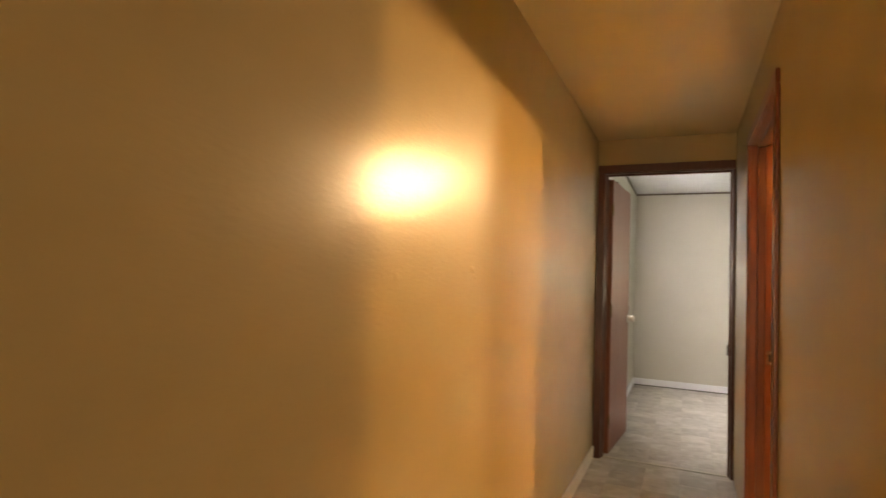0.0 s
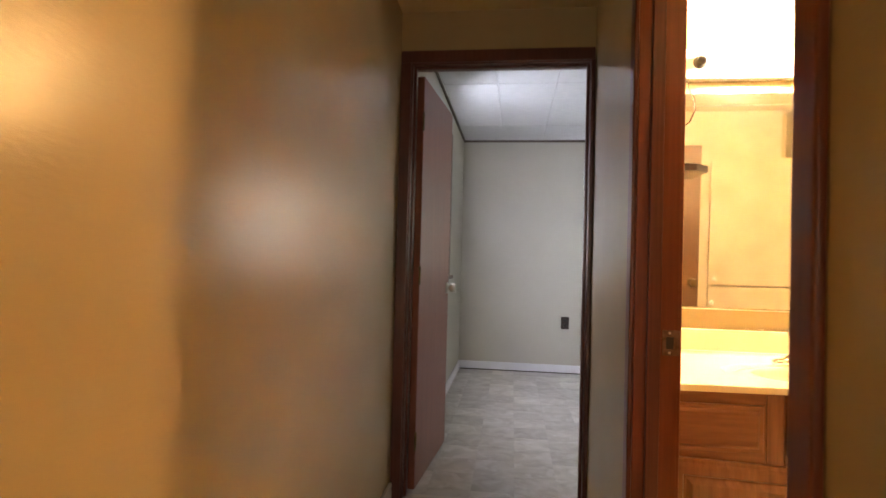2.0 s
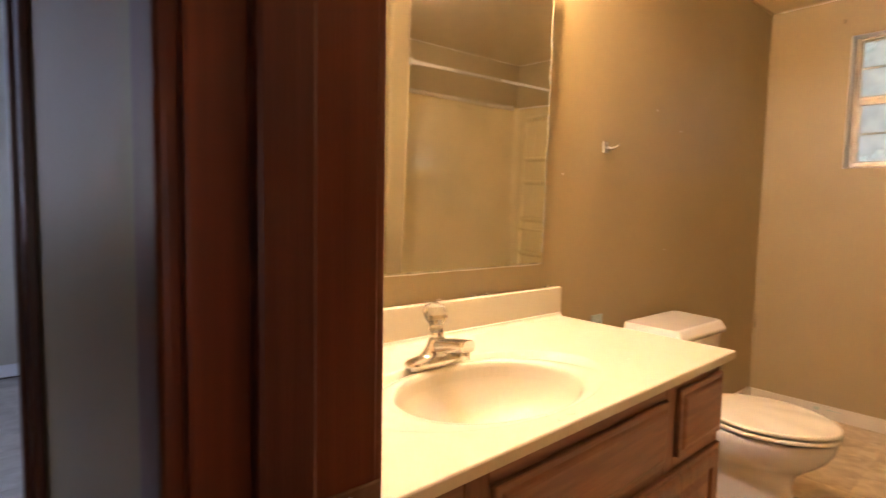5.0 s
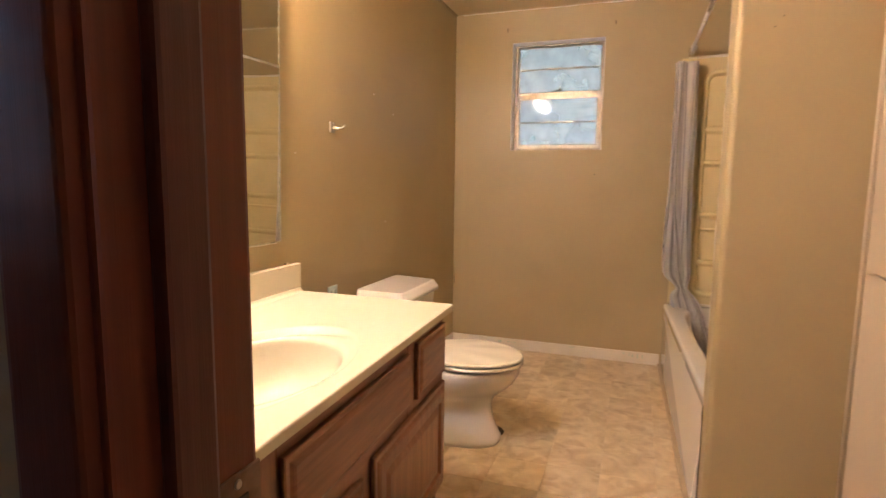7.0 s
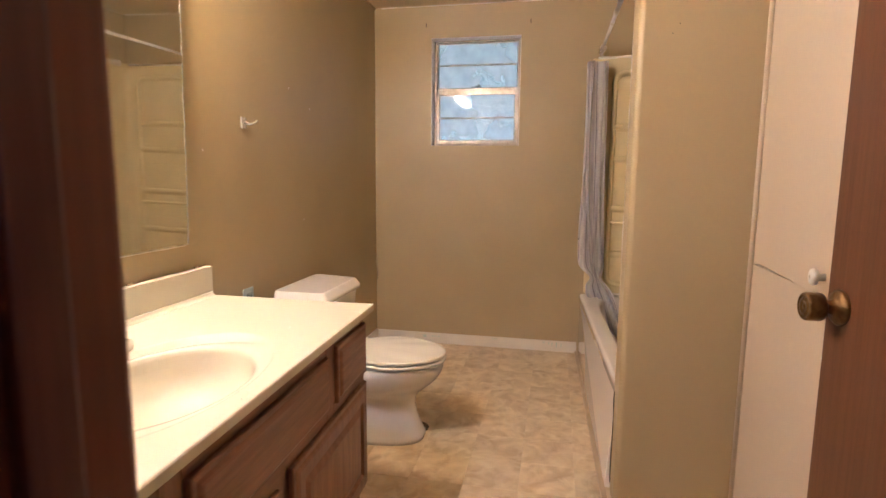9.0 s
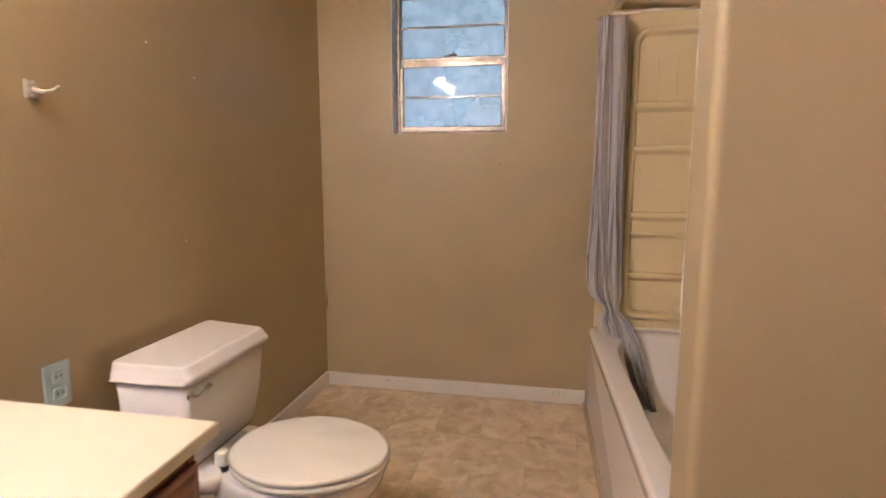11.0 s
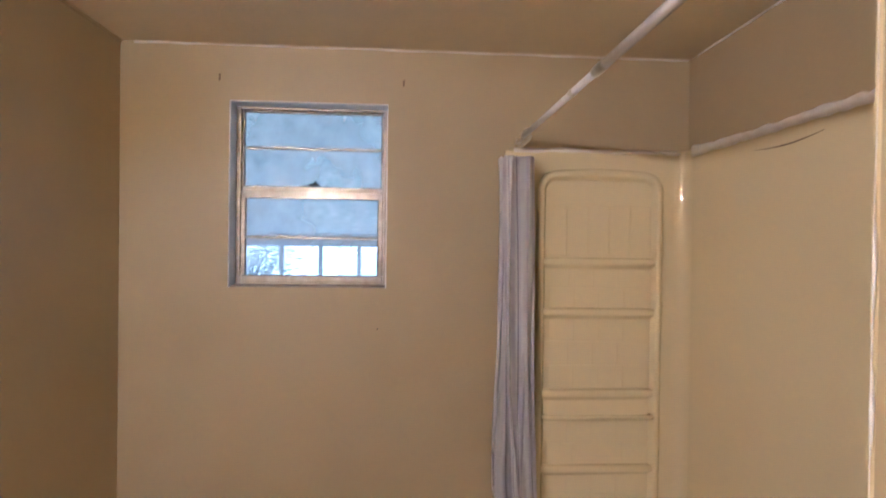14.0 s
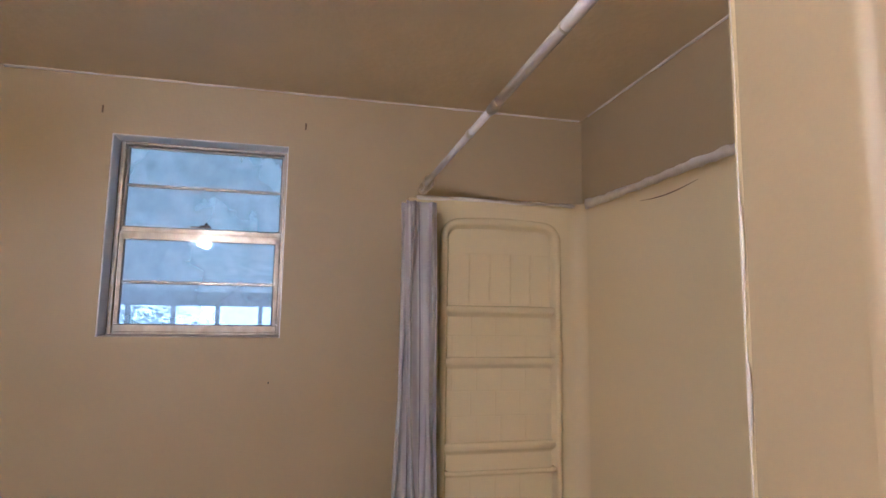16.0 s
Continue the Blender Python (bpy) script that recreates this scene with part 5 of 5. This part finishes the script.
SUR_T = 1.925
surround = thing("tub_surround", (4.0, BS, RIM), "glossy almond fibreglass tub surround with moulded shelves", "tub surround")
part("back_panel", box(TX0, BE - 0.002, BS + 0.001, BS + 0.012, RIM + 0.004, SUR_T, 0.003), M_SURROUND, surround)
part("end_panel", box(BE - 0.012, BE - 0.001, BS + 0.012, 4.806, RIM + 0.004, SUR_T - 0.012, 0.003), M_SURROUND, surround)
part("end_panel", box(TX0 - 0.001, TX0 + 0.010, BS + 0.012, 4.757, RIM + 0.004, SUR_T, 0.003), M_SURROUND, surround)
bm = bmesh.new()
for z0, z1 in ((RIM + 0.006, SUR_T - 0.002),):
    arc = [(BE - 0.0125 - 0.050 * (1 - math.cos(a * math.pi / 16)), BS + 0.0125 + 0.050 * (1 - math.sin(a * math.pi / 16))) for a in range(9)]
    lo = [bm.verts.new((x, yv, z0)) for x, yv in arc]
    hi = [bm.verts.new((x, yv, z1)) for x, yv in arc]
    for k in range(8):
        f = bm.faces.new((lo[k], lo[k + 1], hi[k + 1], hi[k]))
        f.smooth = True
part("corner_cove", bm, M_SURROUND, surround)

# moulded shelf niche on the end panel
PY0, PY1, PZ0, PZ1 = 4.205, 4.668, 0.485, 1.815
XF = BE - 0.012
def lip_loop(off, proud):
    """The rounded outline of the niche with a bowed top, moved outwards by off."""
    pts, r = [], 0.055
    for cy, cz, a0 in ((PY1 - r, PZ0 + r, -90), (PY1 - r, PZ1 - r, 0), (PY0 + r, PZ1 - r, 90), (PY0 + r, PZ0 + r, 180)):
        for k in range(9):
            a = radians(a0 + k * 11.25)
            pts.append([cy + (r + off) * math.cos(a), cz + (r + off) * math.sin(a)])
        if a0 == 0:
            pts += [[PY1 - r + (PY0 - PY1 + 2 * r) * k / 8, PZ1 + off] for k in range(1, 8)]
    out = []
    for y, z in pts:
        lift = max(0.0, min(1.0, (z - PZ1 + r) / r))
        out.append((XF - proud, y, z + 0.018 * lift * (1 - ((y - (PY0 + PY1) / 2) / 0.26) ** 2)))
    return out


LIP = ((0.014, -0.001), (0.0135, 0.014), (0.0115, 0.023), (0.006, 0.027), (-0.006, 0.027), (-0.0115, 0.023), (-0.014, 0.014), (-0.022, 0.001), (-0.024, -0.002))
lip = part("niche_lip", loft([lip_loop(o, p) for o, p in LIP], False, False), M_SURROUND, surround)
SHELF = ((0.0, 0.012), (0.016, 0.011), (0.021, 0.009), (0.024, 0.005), (0.0245, -0.010), (0.023, -0.014), (0.019, -0.018), (0.010, -0.024), (0.003, -0.032), (-0.002, -0.040))
for z in (1.492, 1.298, 0.985, 0.692):
    bm = bmesh.new()
    ends = []
    for y, f in ((PY0 - 0.002, 0.85), (PY0 + 0.016, 0.9), (PY0 + 0.034, 1.0), (PY1 - 0.034, 1.0), (PY1 - 0.016, 0.9), (PY1 + 0.002, 0.85)):
        ends.append([(XF + 0.002 - d * f, y, z + h * f) for d, h in SHELF])
    part("shelf", loft(ends, False, False, bm, ring=False), M_SURROUND, surround)
bar = part("towel_bar", tube([(XF + 0.002, PY0 + 0.020, 0.893), (XF - 0.030, PY0 + 0.022, 0.893), (XF - 0.032, PY0 + 0.034, 0.893), (XF - 0.032, PY1 - 0.034, 0.893), (XF - 0.030, PY1 - 0.022, 0.893), (XF + 0.002, PY1 - 0.020, 0.893)], 0.009, 10), M_SURROUND, surround)
for k in range(5):
    y0 = PY0 + 0.028 + k * 0.084
    part("moulded_tile", box(XF - 0.003, XF + 0.001, y0, y0 + 0.079, 1.512, 1.705, 0.0024, 3), M_SURROUND, surround)
for z0, z1 in ((1.312, 1.470), (1.000, 1.276), (0.706, 0.870), (0.510, 0.670)):
    rows = max(1, round((z1 - z0) / 0.090))
    hh = (z1 - z0) / rows
    for r in range(rows):
        for k in range(4):
            sh = (r % 2) * 0.045
            y0 = PY0 + 0.035 + k * 0.098 + sh * 0.5
            part("moulded_tile", box(XF - 0.0015, XF + 0.001, y0, y0 + 0.095, z0 + r * hh, z0 + (r + 1) * hh - 0.003, 0.0013, 2), M_SURROUND, surround)

# ragged caulk along the top of the surround
bm = bmesh.new()
rings = []
for i in range(54):
    x = TX0 + 0.012 + i * 0.0295
    lo, hi = 1.899 + random.uniform(-0.003, 0.003), 1.930 + random.uniform(-0.005, 0.006) + 0.016 * max(0.0, (x - 4.55) / 0.24)
    d = random.uniform(-0.002, 0.003)
    rings.append([(x, BS + 0.002, lo), (x, BS + 0.016 + d, lo - 0.002), (x, BS + 0.022 + d, (lo + hi) / 2 - 0.004), (x, BS + 0.018 + d, hi - 0.006), (x, BS + 0.002, hi)])
loft(rings, bm=bm)
add_tube(bm, [(BE - 0.008, BS + 0.02 + i * 0.045, SUR_T - 0.010 + random.uniform(-0.003, 0.003)) for i in range(16)], [0.008 + random.uniform(-0.002, 0.003) for i in range(16)], 6)
structure("trim_surround_caulk", bm, M_CAULK, "thick ragged bead of caulk on top of the surround", "trim")
bm = bmesh.new()
add_tube(bm, [(4.365 - i * 0.0205, BS + 0.0125, 1.858 - 0.010 * math.sin(i / 14 * math.pi) + i * 0.0004) for i in range(15)], [0.0005 + 0.0016 * math.sin(i / 14 * math.pi) for i in range(15)], 6)
part("crack", bm, M_DARK_BROWN, surround, "dark split in the fibreglass edge")

# ---- shower rod and curtain ----
ROD_Y, ROD_Z = 4.757, 1.950
rod = thing("shower_rod", (4.0, ROD_Y, ROD_Z), "white telescopic shower rod with a metal sleeve", "shower rod")


def rod_at(x):
    """The rod hangs a little lower at the partition."""
    return (x, ROD_Y, ROD_Z - 0.016 * (BE - x) / (BE - TUB_X))


part("thick_tube", tube([rod_at(TUB_X + 0.004), rod_at(3.87)], 0.0108, 18), M_ROD, rod)
part("thin_tube", tube([rod_at(3.87), rod_at(BE - 0.004)], 0.0094, 16), M_ROD, rod)
part("sleeve", tube([rod_at(3.855), rod_at(3.915)], 0.0122, 18), M_STEEL, rod, "grey metal sleeve")
part("collar", tube([rod_at(4.075), rod_at(4.10)], 0.0112, 14), M_STEEL, rod)
part("end_cap", tube([rod_at(BE - 0.022), rod_at(BE - 0.002)], 0.0135, 16), M_WHITE, rod)
part("end_cap", tube([rod_at(TUB_X + 0.002), rod_at(TUB_X + 0.022)], 0.021, 16), M_WHITE, rod)
part("seam_ring", tube([rod_at(3.52), rod_at(3.526)], 0.0114, 16), M_STEEL, rod)
M_RING = material("bright_ring_wire", (0.92, 0.90, 0.84), 0.22, 1.0)
for i in range(11):
    x = 4.640 + i * 0.0125
    tilt = random.uniform(-0.020, 0.020)
    pts = [(x + tilt * math.sin(a * math.tau / 14), ROD_Y + 0.0190 * math.cos(a * math.tau / 14), ROD_Z - 0.009 + 0.0240 * math.sin(a * math.tau / 14)) for a in range(14)]
    tagged(mesh_object("curtain_ring", tube(pts, 0.0022, 6, closed=True), M_RING), "thin metal curtain ring on the rod", "curtain ring", "rings on the shower rod")


def curtain_mesh():
    """Cloth in deep pleats stacked along the rod, pinched over the rim, its tail in the tub."""
    bm = bmesh.new()
    uv_layer = bm.loops.layers.uv.new("UVMap")
    folds, per, rows = 2, 120, 90
    n = folds * per
    path = [(0.0, (4.705, 4.789, 1.888)), (0.25, (4.705, 4.773, 1.42)), (0.55, (4.705, 4.755, 0.88)), (0.71, (4.70, 4.742, 0.61)), (0.77, (4.695, 4.722, 0.53)), (0.83, (4.68, 4.690, 0.462)),
            (0.88, (4.645, 4.666, 0.385)), (0.94, (4.565, 4.635, 0.26)), (1.0, (4.475, 4.600, 0.125))]
    def at(f):
        for (f0, p0), (f1, p1) in zip(path, path[1:]):
            if f <= f1:
                return Vector(p0).lerp(Vector(p1), (f - f0) / (f1 - f0))
        return Vector(path[-1][1])
    rng = random.Random(11)
    amp = [rng.uniform(0.55, 1.0) for i in range(folds * 2 + 2)]
    lean = [rng.uniform(-0.030, 0.030) for _ in range(folds * 2 + 2)]
    rip = [(rng.uniform(2.4, 4.2), rng.uniform(0, 6.28), rng.uniform(0.7, 1.2)) for _ in range(folds * 2 + 1)]
    grid = []
    for r in range(rows + 1):
        f = r / rows
        c = (at(f) + at(max(0, f - 0.025)) + at(min(1, f + 0.025))) / 3
        half = 0.083 + 0.018 * min(1, f / 0.6)
        if f > 0.66:
            half *= 1 - 0.58 * math.exp(-((f - 0.765) / 0.035) ** 2) + 0.28 * max(0.0, 1 - abs(f - 0.88) / 0.10)
        stack = 0.115 + 0.02 * math.sin(f * 5)
        if f > 0.7:
            stack *= 1 - 0.35 * min(1, (f - 0.7) / 0.1)
        line = []
        for k in range(n + 1):
            u = k / n
            ph = u * folds * 2
            i = min(folds * 2 - 1, int(ph))
            w = ph - i
            a0, a1 = (amp[k2] * (0.80 + 0.20 * math.sin(f * 4.2 + k2 * 2.3)) for k2 in (i, i + 1))
            s0, s1 = (a0, -a1) if i % 2 == 0 else (-a0, a1)
            e = w * w * (3 - 2 * w) * 0.6 + w * 0.4
            y = (s0 + (s1 - s0) * e) * half + (lean[i] * (1 - w) + lean[i + 1] * w) * (0.4 + f)
            fr, fp, fa = rip[i]
            q = w * fr * math.tau + fp + 2.2 * math.sin(f * 4.2 + i) + 1.1 * math.sin(w * 5.0 + i * 1.7 + f * 2.5)
            ripple = (0.0150 + 0.006 * max(0.0, min(1.0, (f - 0.74) / 0.1))) * fa * min(1.0, 6 * w, 6 * (1 - w)) * (0.95 * math.asin(0.985 * math.sin(q)) + 0.30 * math.sin(2 * q + 1.3 + f * 2)) * (0.75 + 0.4 * f)
            y += 0.006 * math.cos(q)
            x = (u - 0.5) * stack + ripple + 0.006 * math.sin(f * 11 + i * 2.1) * (f > 0.6)
            twist = 0.0 if f < 0.6 else 0.9 * min(1, (f - 0.6) / 0.25)
            line.append(bm.verts.new(c + Vector((x * math.cos(twist) + y * math.sin(twist) * 0.5, y * math.cos(twist * 0.6) - x * math.sin(twist) * 0.4, 0.02 * math.sin(u * 9 + f * 20) * max(0, f - 0.72)))))
        grid.append(line)
    for r in range(rows):
        for k in range(n):
            face = bm.faces.new((grid[r][k], grid[r][k + 1], grid[r + 1][k + 1], grid[r + 1][k]))
            face.smooth = True
            for lp, (kk, rr) in zip(face.loops, ((k, r), (k + 1, r), (k + 1, r + 1), (k, r + 1))):
                lp[uv_layer].uv = (kk / n, rr / rows)
    bmesh.ops.solidify(bm, geom=bm.faces[:], thickness=0.0010)
    return bm


tagged(mesh_object("shower_curtain", curtain_mesh(), M_CURTAIN), "lavender and white striped shower curtain gathered at one end", "shower curtain")

# ---- linen cabinet beside the door ----
cab = thing("linen_cabinet", (2.3, CAB_Y, 0), "built-in linen cabinet painted cream with a door ajar", "cabinet")
CX0, CXE = BW + 0.002, 3.032
part("carcass_back", box(CX0, CXE - 0.08, 3.802, 3.820, 0, BCEIL), M_CABINET, cab)
NX0, NX1, NZ0, NZ1 = 2.10, 2.955, 1.885, BCEIL - 0.006
bm = box(2.965, CXE, CAB_Y - 0.02, CAB_Y, 0, NZ0)
add_box(bm, CX0, 2.400, CAB_Y - 0.02, CAB_Y, 0, NZ0)
add_box(bm, 2.400, 2.965, CAB_Y - 0.02, CAB_Y, 1.845, NZ0)
add_box(bm, 2.400, 2.965, CAB_Y - 0.02, CAB_Y, 0.0, 0.10)
add_box(bm, CX0, CXE, CAB_Y - 0.02, CAB_Y, NZ1, BCEIL)
add_box(bm, CX0, NX0, CAB_Y - 0.02, CAB_Y, NZ0, NZ1)
add_box(bm, NX1, CXE, CAB_Y - 0.02, CAB_Y, NZ0, NZ1)
part("face_frame", bm, M_CABINET, cab)
part("top_shelf", box(CX0, CXE - 0.08, 3.82, CAB_Y - 0.02, 1.845, NZ0), M_CABINET, cab)
part("inner_panel", box(NX0 + 0.002, NX1, CAB_Y - 0.20, CAB_Y - 0.182, NZ0, NZ1), M_CABINET, cab)
part("middle_shelf", box(CX0, CXE - 0.08, 3.82, CAB_Y - 0.030, 0.905, 0.925), M_CABINET, cab)
at = Matrix.Translation((2.964, CAB_Y + 0.001, 0)) @ Matrix.Rotation(radians(-4.2), 4, "Z")
up = part("upper_door", turned(box(-0.592, 0, 0, 0.018, 0.926, 1.850, 0.002), at), M_CABINET, cab)
k = part("knob", turned(lathe([(0.008, 0), (0.007, 0.012), (0.0175, 0.017), (0.019, 0.022), (0.016, 0.027), (0.004, 0.029)], (-0.557, 0.018, 0.972), (0, 1, 0), 18), at), M_WHITE, up, "white round cabinet knob with a metal screw")
part("screw", turned(lathe([(0.005, 0), (0.003, 0.001)], (-0.557, 0.0468, 0.972), (0, 1, 0), 10), at), M_STEEL, k)
lowd = part("lower_door", box(2.386, 2.968, CAB_Y + 0.001, CAB_Y + 0.019, 0.08, 0.915, 0.002), M_CABINET, cab)
k = part("knob", lathe([(0.008, 0), (0.007, 0.012), (0.0175, 0.017), (0.019, 0.022), (0.016, 0.027), (0.004, 0.029)], (2.406, CAB_Y + 0.019, 0.790), (0, 1, 0), 18), M_WHITE, lowd, "white round cabinet knob with a metal screw")
part("screw", lathe([(0.005, 0), (0.003, 0.001)], (2.406, CAB_Y + 0.0478, 0.790), (0, 1, 0), 10), M_STEEL, k)
part("corner_bead", tube([(3.027, CAB_Y + 0.006, 0.0), (3.027, CAB_Y + 0.006, BCEIL - 0.002)], 0.008, 8), M_CABINET, cab)


# ---- marks and wear on the walls ----
def wall_mark(name, x0, x1, y0, y1, z0, z1, mat, label):
    tagged(mesh_object(name, bent(box(x0, x1, y0, y1, z0, z1), 0.0004), mat), label, "wall mark", kind="structure")


for y, z in ((5.882, 2.161), (5.198, 2.159)):
    wall_mark("nail_hole", BE - 0.0015, BE + 0.001, y - 0.003, y + 0.003, z - 0.014, z + 0.012, M_NAIL, "dark nail slot in the wall over the window")
wall_mark("nail_hole", BE - 0.0012, BE + 0.001, 5.285, 5.289, 1.219, 1.225, M_OUTLET, "small dark nail hole in tan wall")
for x, z in ((3.762, 1.506), (3.541, 1.575), (2.881, 1.262), (3.665, 0.955)):
    wall_mark("nail_hole", x - 0.003, x + 0.003, BN - 0.0015, BN + 0.001, z - 0.003, z + 0.004, M_CAULK, "small filled nail hole in tan wall")
for y, z in ((4.639, 1.661), (4.659, 1.632)):
    wall_mark("nail_hole", 3.0325, 3.035, y - 0.0015, y + 0.0015, z - 0.0015, z + 0.002, M_OUTLET, "tiny dark nail hole in the partition")
M_BLUE = material("blue_paint_smear", (0.42, 0.58, 0.56), 0.5, second=(0.66, 0.70, 0.66), scale=60)
for y, z, w, h in ((5.883, 0.050, 0.012, 0.016), (5.80, 0.052, 0.030, 0.004), (5.386, 0.062, 0.02, 0.004), (5.050, 0.060, 0.006, 0.012), (5.016, 0.056, 0.003, 0.020), (4.995, 0.052, 0.0025, 0.028), (4.965, 0.050, 0.004, 0.030), (4.935, 0.046, 0.003, 0.026)):
    wall_mark("paint_mark", BE - 0.0148, BE - 0.0135, y - w, y + w, z - h / 2, z + h / 2, M_BLUE, "pale blue paint mark on the baseboard")
bm = bmesh.new()
pts = [(BE - 0.003 - random.uniform(0, 0.006), BN - 0.003 - random.uniform(0, 0.004), 0.42 + i * 0.018) for i in range(13)]
add_tube(bm, pts, [0.0008 + 0.0022 * math.sin(i / 12 * math.pi) + random.uniform(0, 0.001) for i in range(13)], 6)
tagged(mesh_object("torn_paint", bm, M_WALL), "torn curl of paint and caulk in the corner", "wall mark", kind="structure")
wall_mark("torn_paper", BE - 0.0012, BE + 0.001, BN - 0.010, BN - 0.002, 0.44, 0.53, M_OUTLET, "dark slit beside torn corner paint")


M_SCUFF = material("grey_scuff", (0.60, 0.56, 0.45), 0.5, second=(0.68, 0.63, 0.50), scale=90)
for x, y, w, d, turn in ((2.534, 5.742, 0.011, 0.0008, 0.3), (2.090, 5.600, 0.010, 0.0016, -0.5), (2.060, 5.588, 0.007, 0.0012, 0.2), (2.046, 5.594, 0.004, 0.0016, 0.9), (2.330, 5.676, 0.005, 0.0008, -0.2)):
    bm = turned(bent(box(-w, w, -d, d, -0.0005, 0.0006), 0.0004), Matrix.Translation((x, y, CTOP)) @ Matrix.Rotation(turn, 4, "Z"))
    tagged(mesh_object("counter_scuff", bm, M_SCUFF), "small grey scuff on the cream countertop", "scuff", kind="structure")

hk = thing("wall_hook", (HE, 3.135, 1.49), "small tarnished metal hook on the hall wall", "hook")
part("plate", box(HE - 0.004, HE, 3.106, 3.136, 1.494, 1.540, 0.003), M_BRASS, hk)
part("peg", tube([(HE - 0.003, 3.118, 1.528), (HE - 0.011, 3.119, 1.520), (HE - 0.014, 3.120, 1.508), (HE - 0.009, 3.120, 1.500)], 0.004, 10), M_STEEL, hk)


# ---- floor tiles printed on the sheet vinyl, piece by piece ----
def tiles(floor, x0, x1, y0, y1, ox, oy, side, mat):
    """Square tiles on a grid through (ox, oy), trimmed to the room."""
    shared = {}
    for i in range(math.floor((x0 - ox) / side), math.ceil((x1 - ox) / side)):
        for j in range(math.floor((y0 - oy) / side), math.ceil((y1 - oy) / side)):
            a, b = max(ox + i * side, x0), min(ox + (i + 1) * side, x1)
            c, e = max(oy + j * side, y0), min(oy + (j + 1) * side, y1)
            if b - a < 0.015 or e - c < 0.015:
                continue
            key = (round(b - a, 4), round(e - c, 4))
            if key not in shared:
                bm = box(-(b - a) / 2 + 0.0005, (b - a) / 2 - 0.0005, -(e - c) / 2 + 0.0005, (e - c) / 2 - 0.0005, -0.003, 0.0, 0.0003, 1)
                ob = mesh_object("tile", bm, mat)
                shared[key] = ob.data
            else:
                ob = new("tile", shared[key])
            ob.parent = floor
            ob.location = ((a + b) / 2, (c + e) / 2, 0)


tiles(floor_bath, BW - 0.055, BE, 4.40, BN, 3.49, 5.105, 0.213, M_TILE)
tiles(floor_bed, RW, 2.6, HEND + 0.065, RN, 1.0, 7.0, 0.213, M_TILE_BED)
tiles(floor_hall, HW, BW - 0.06, 1.5, HEND + 0.03, 1.0, 7.0, 0.213, M_TILE_BED)
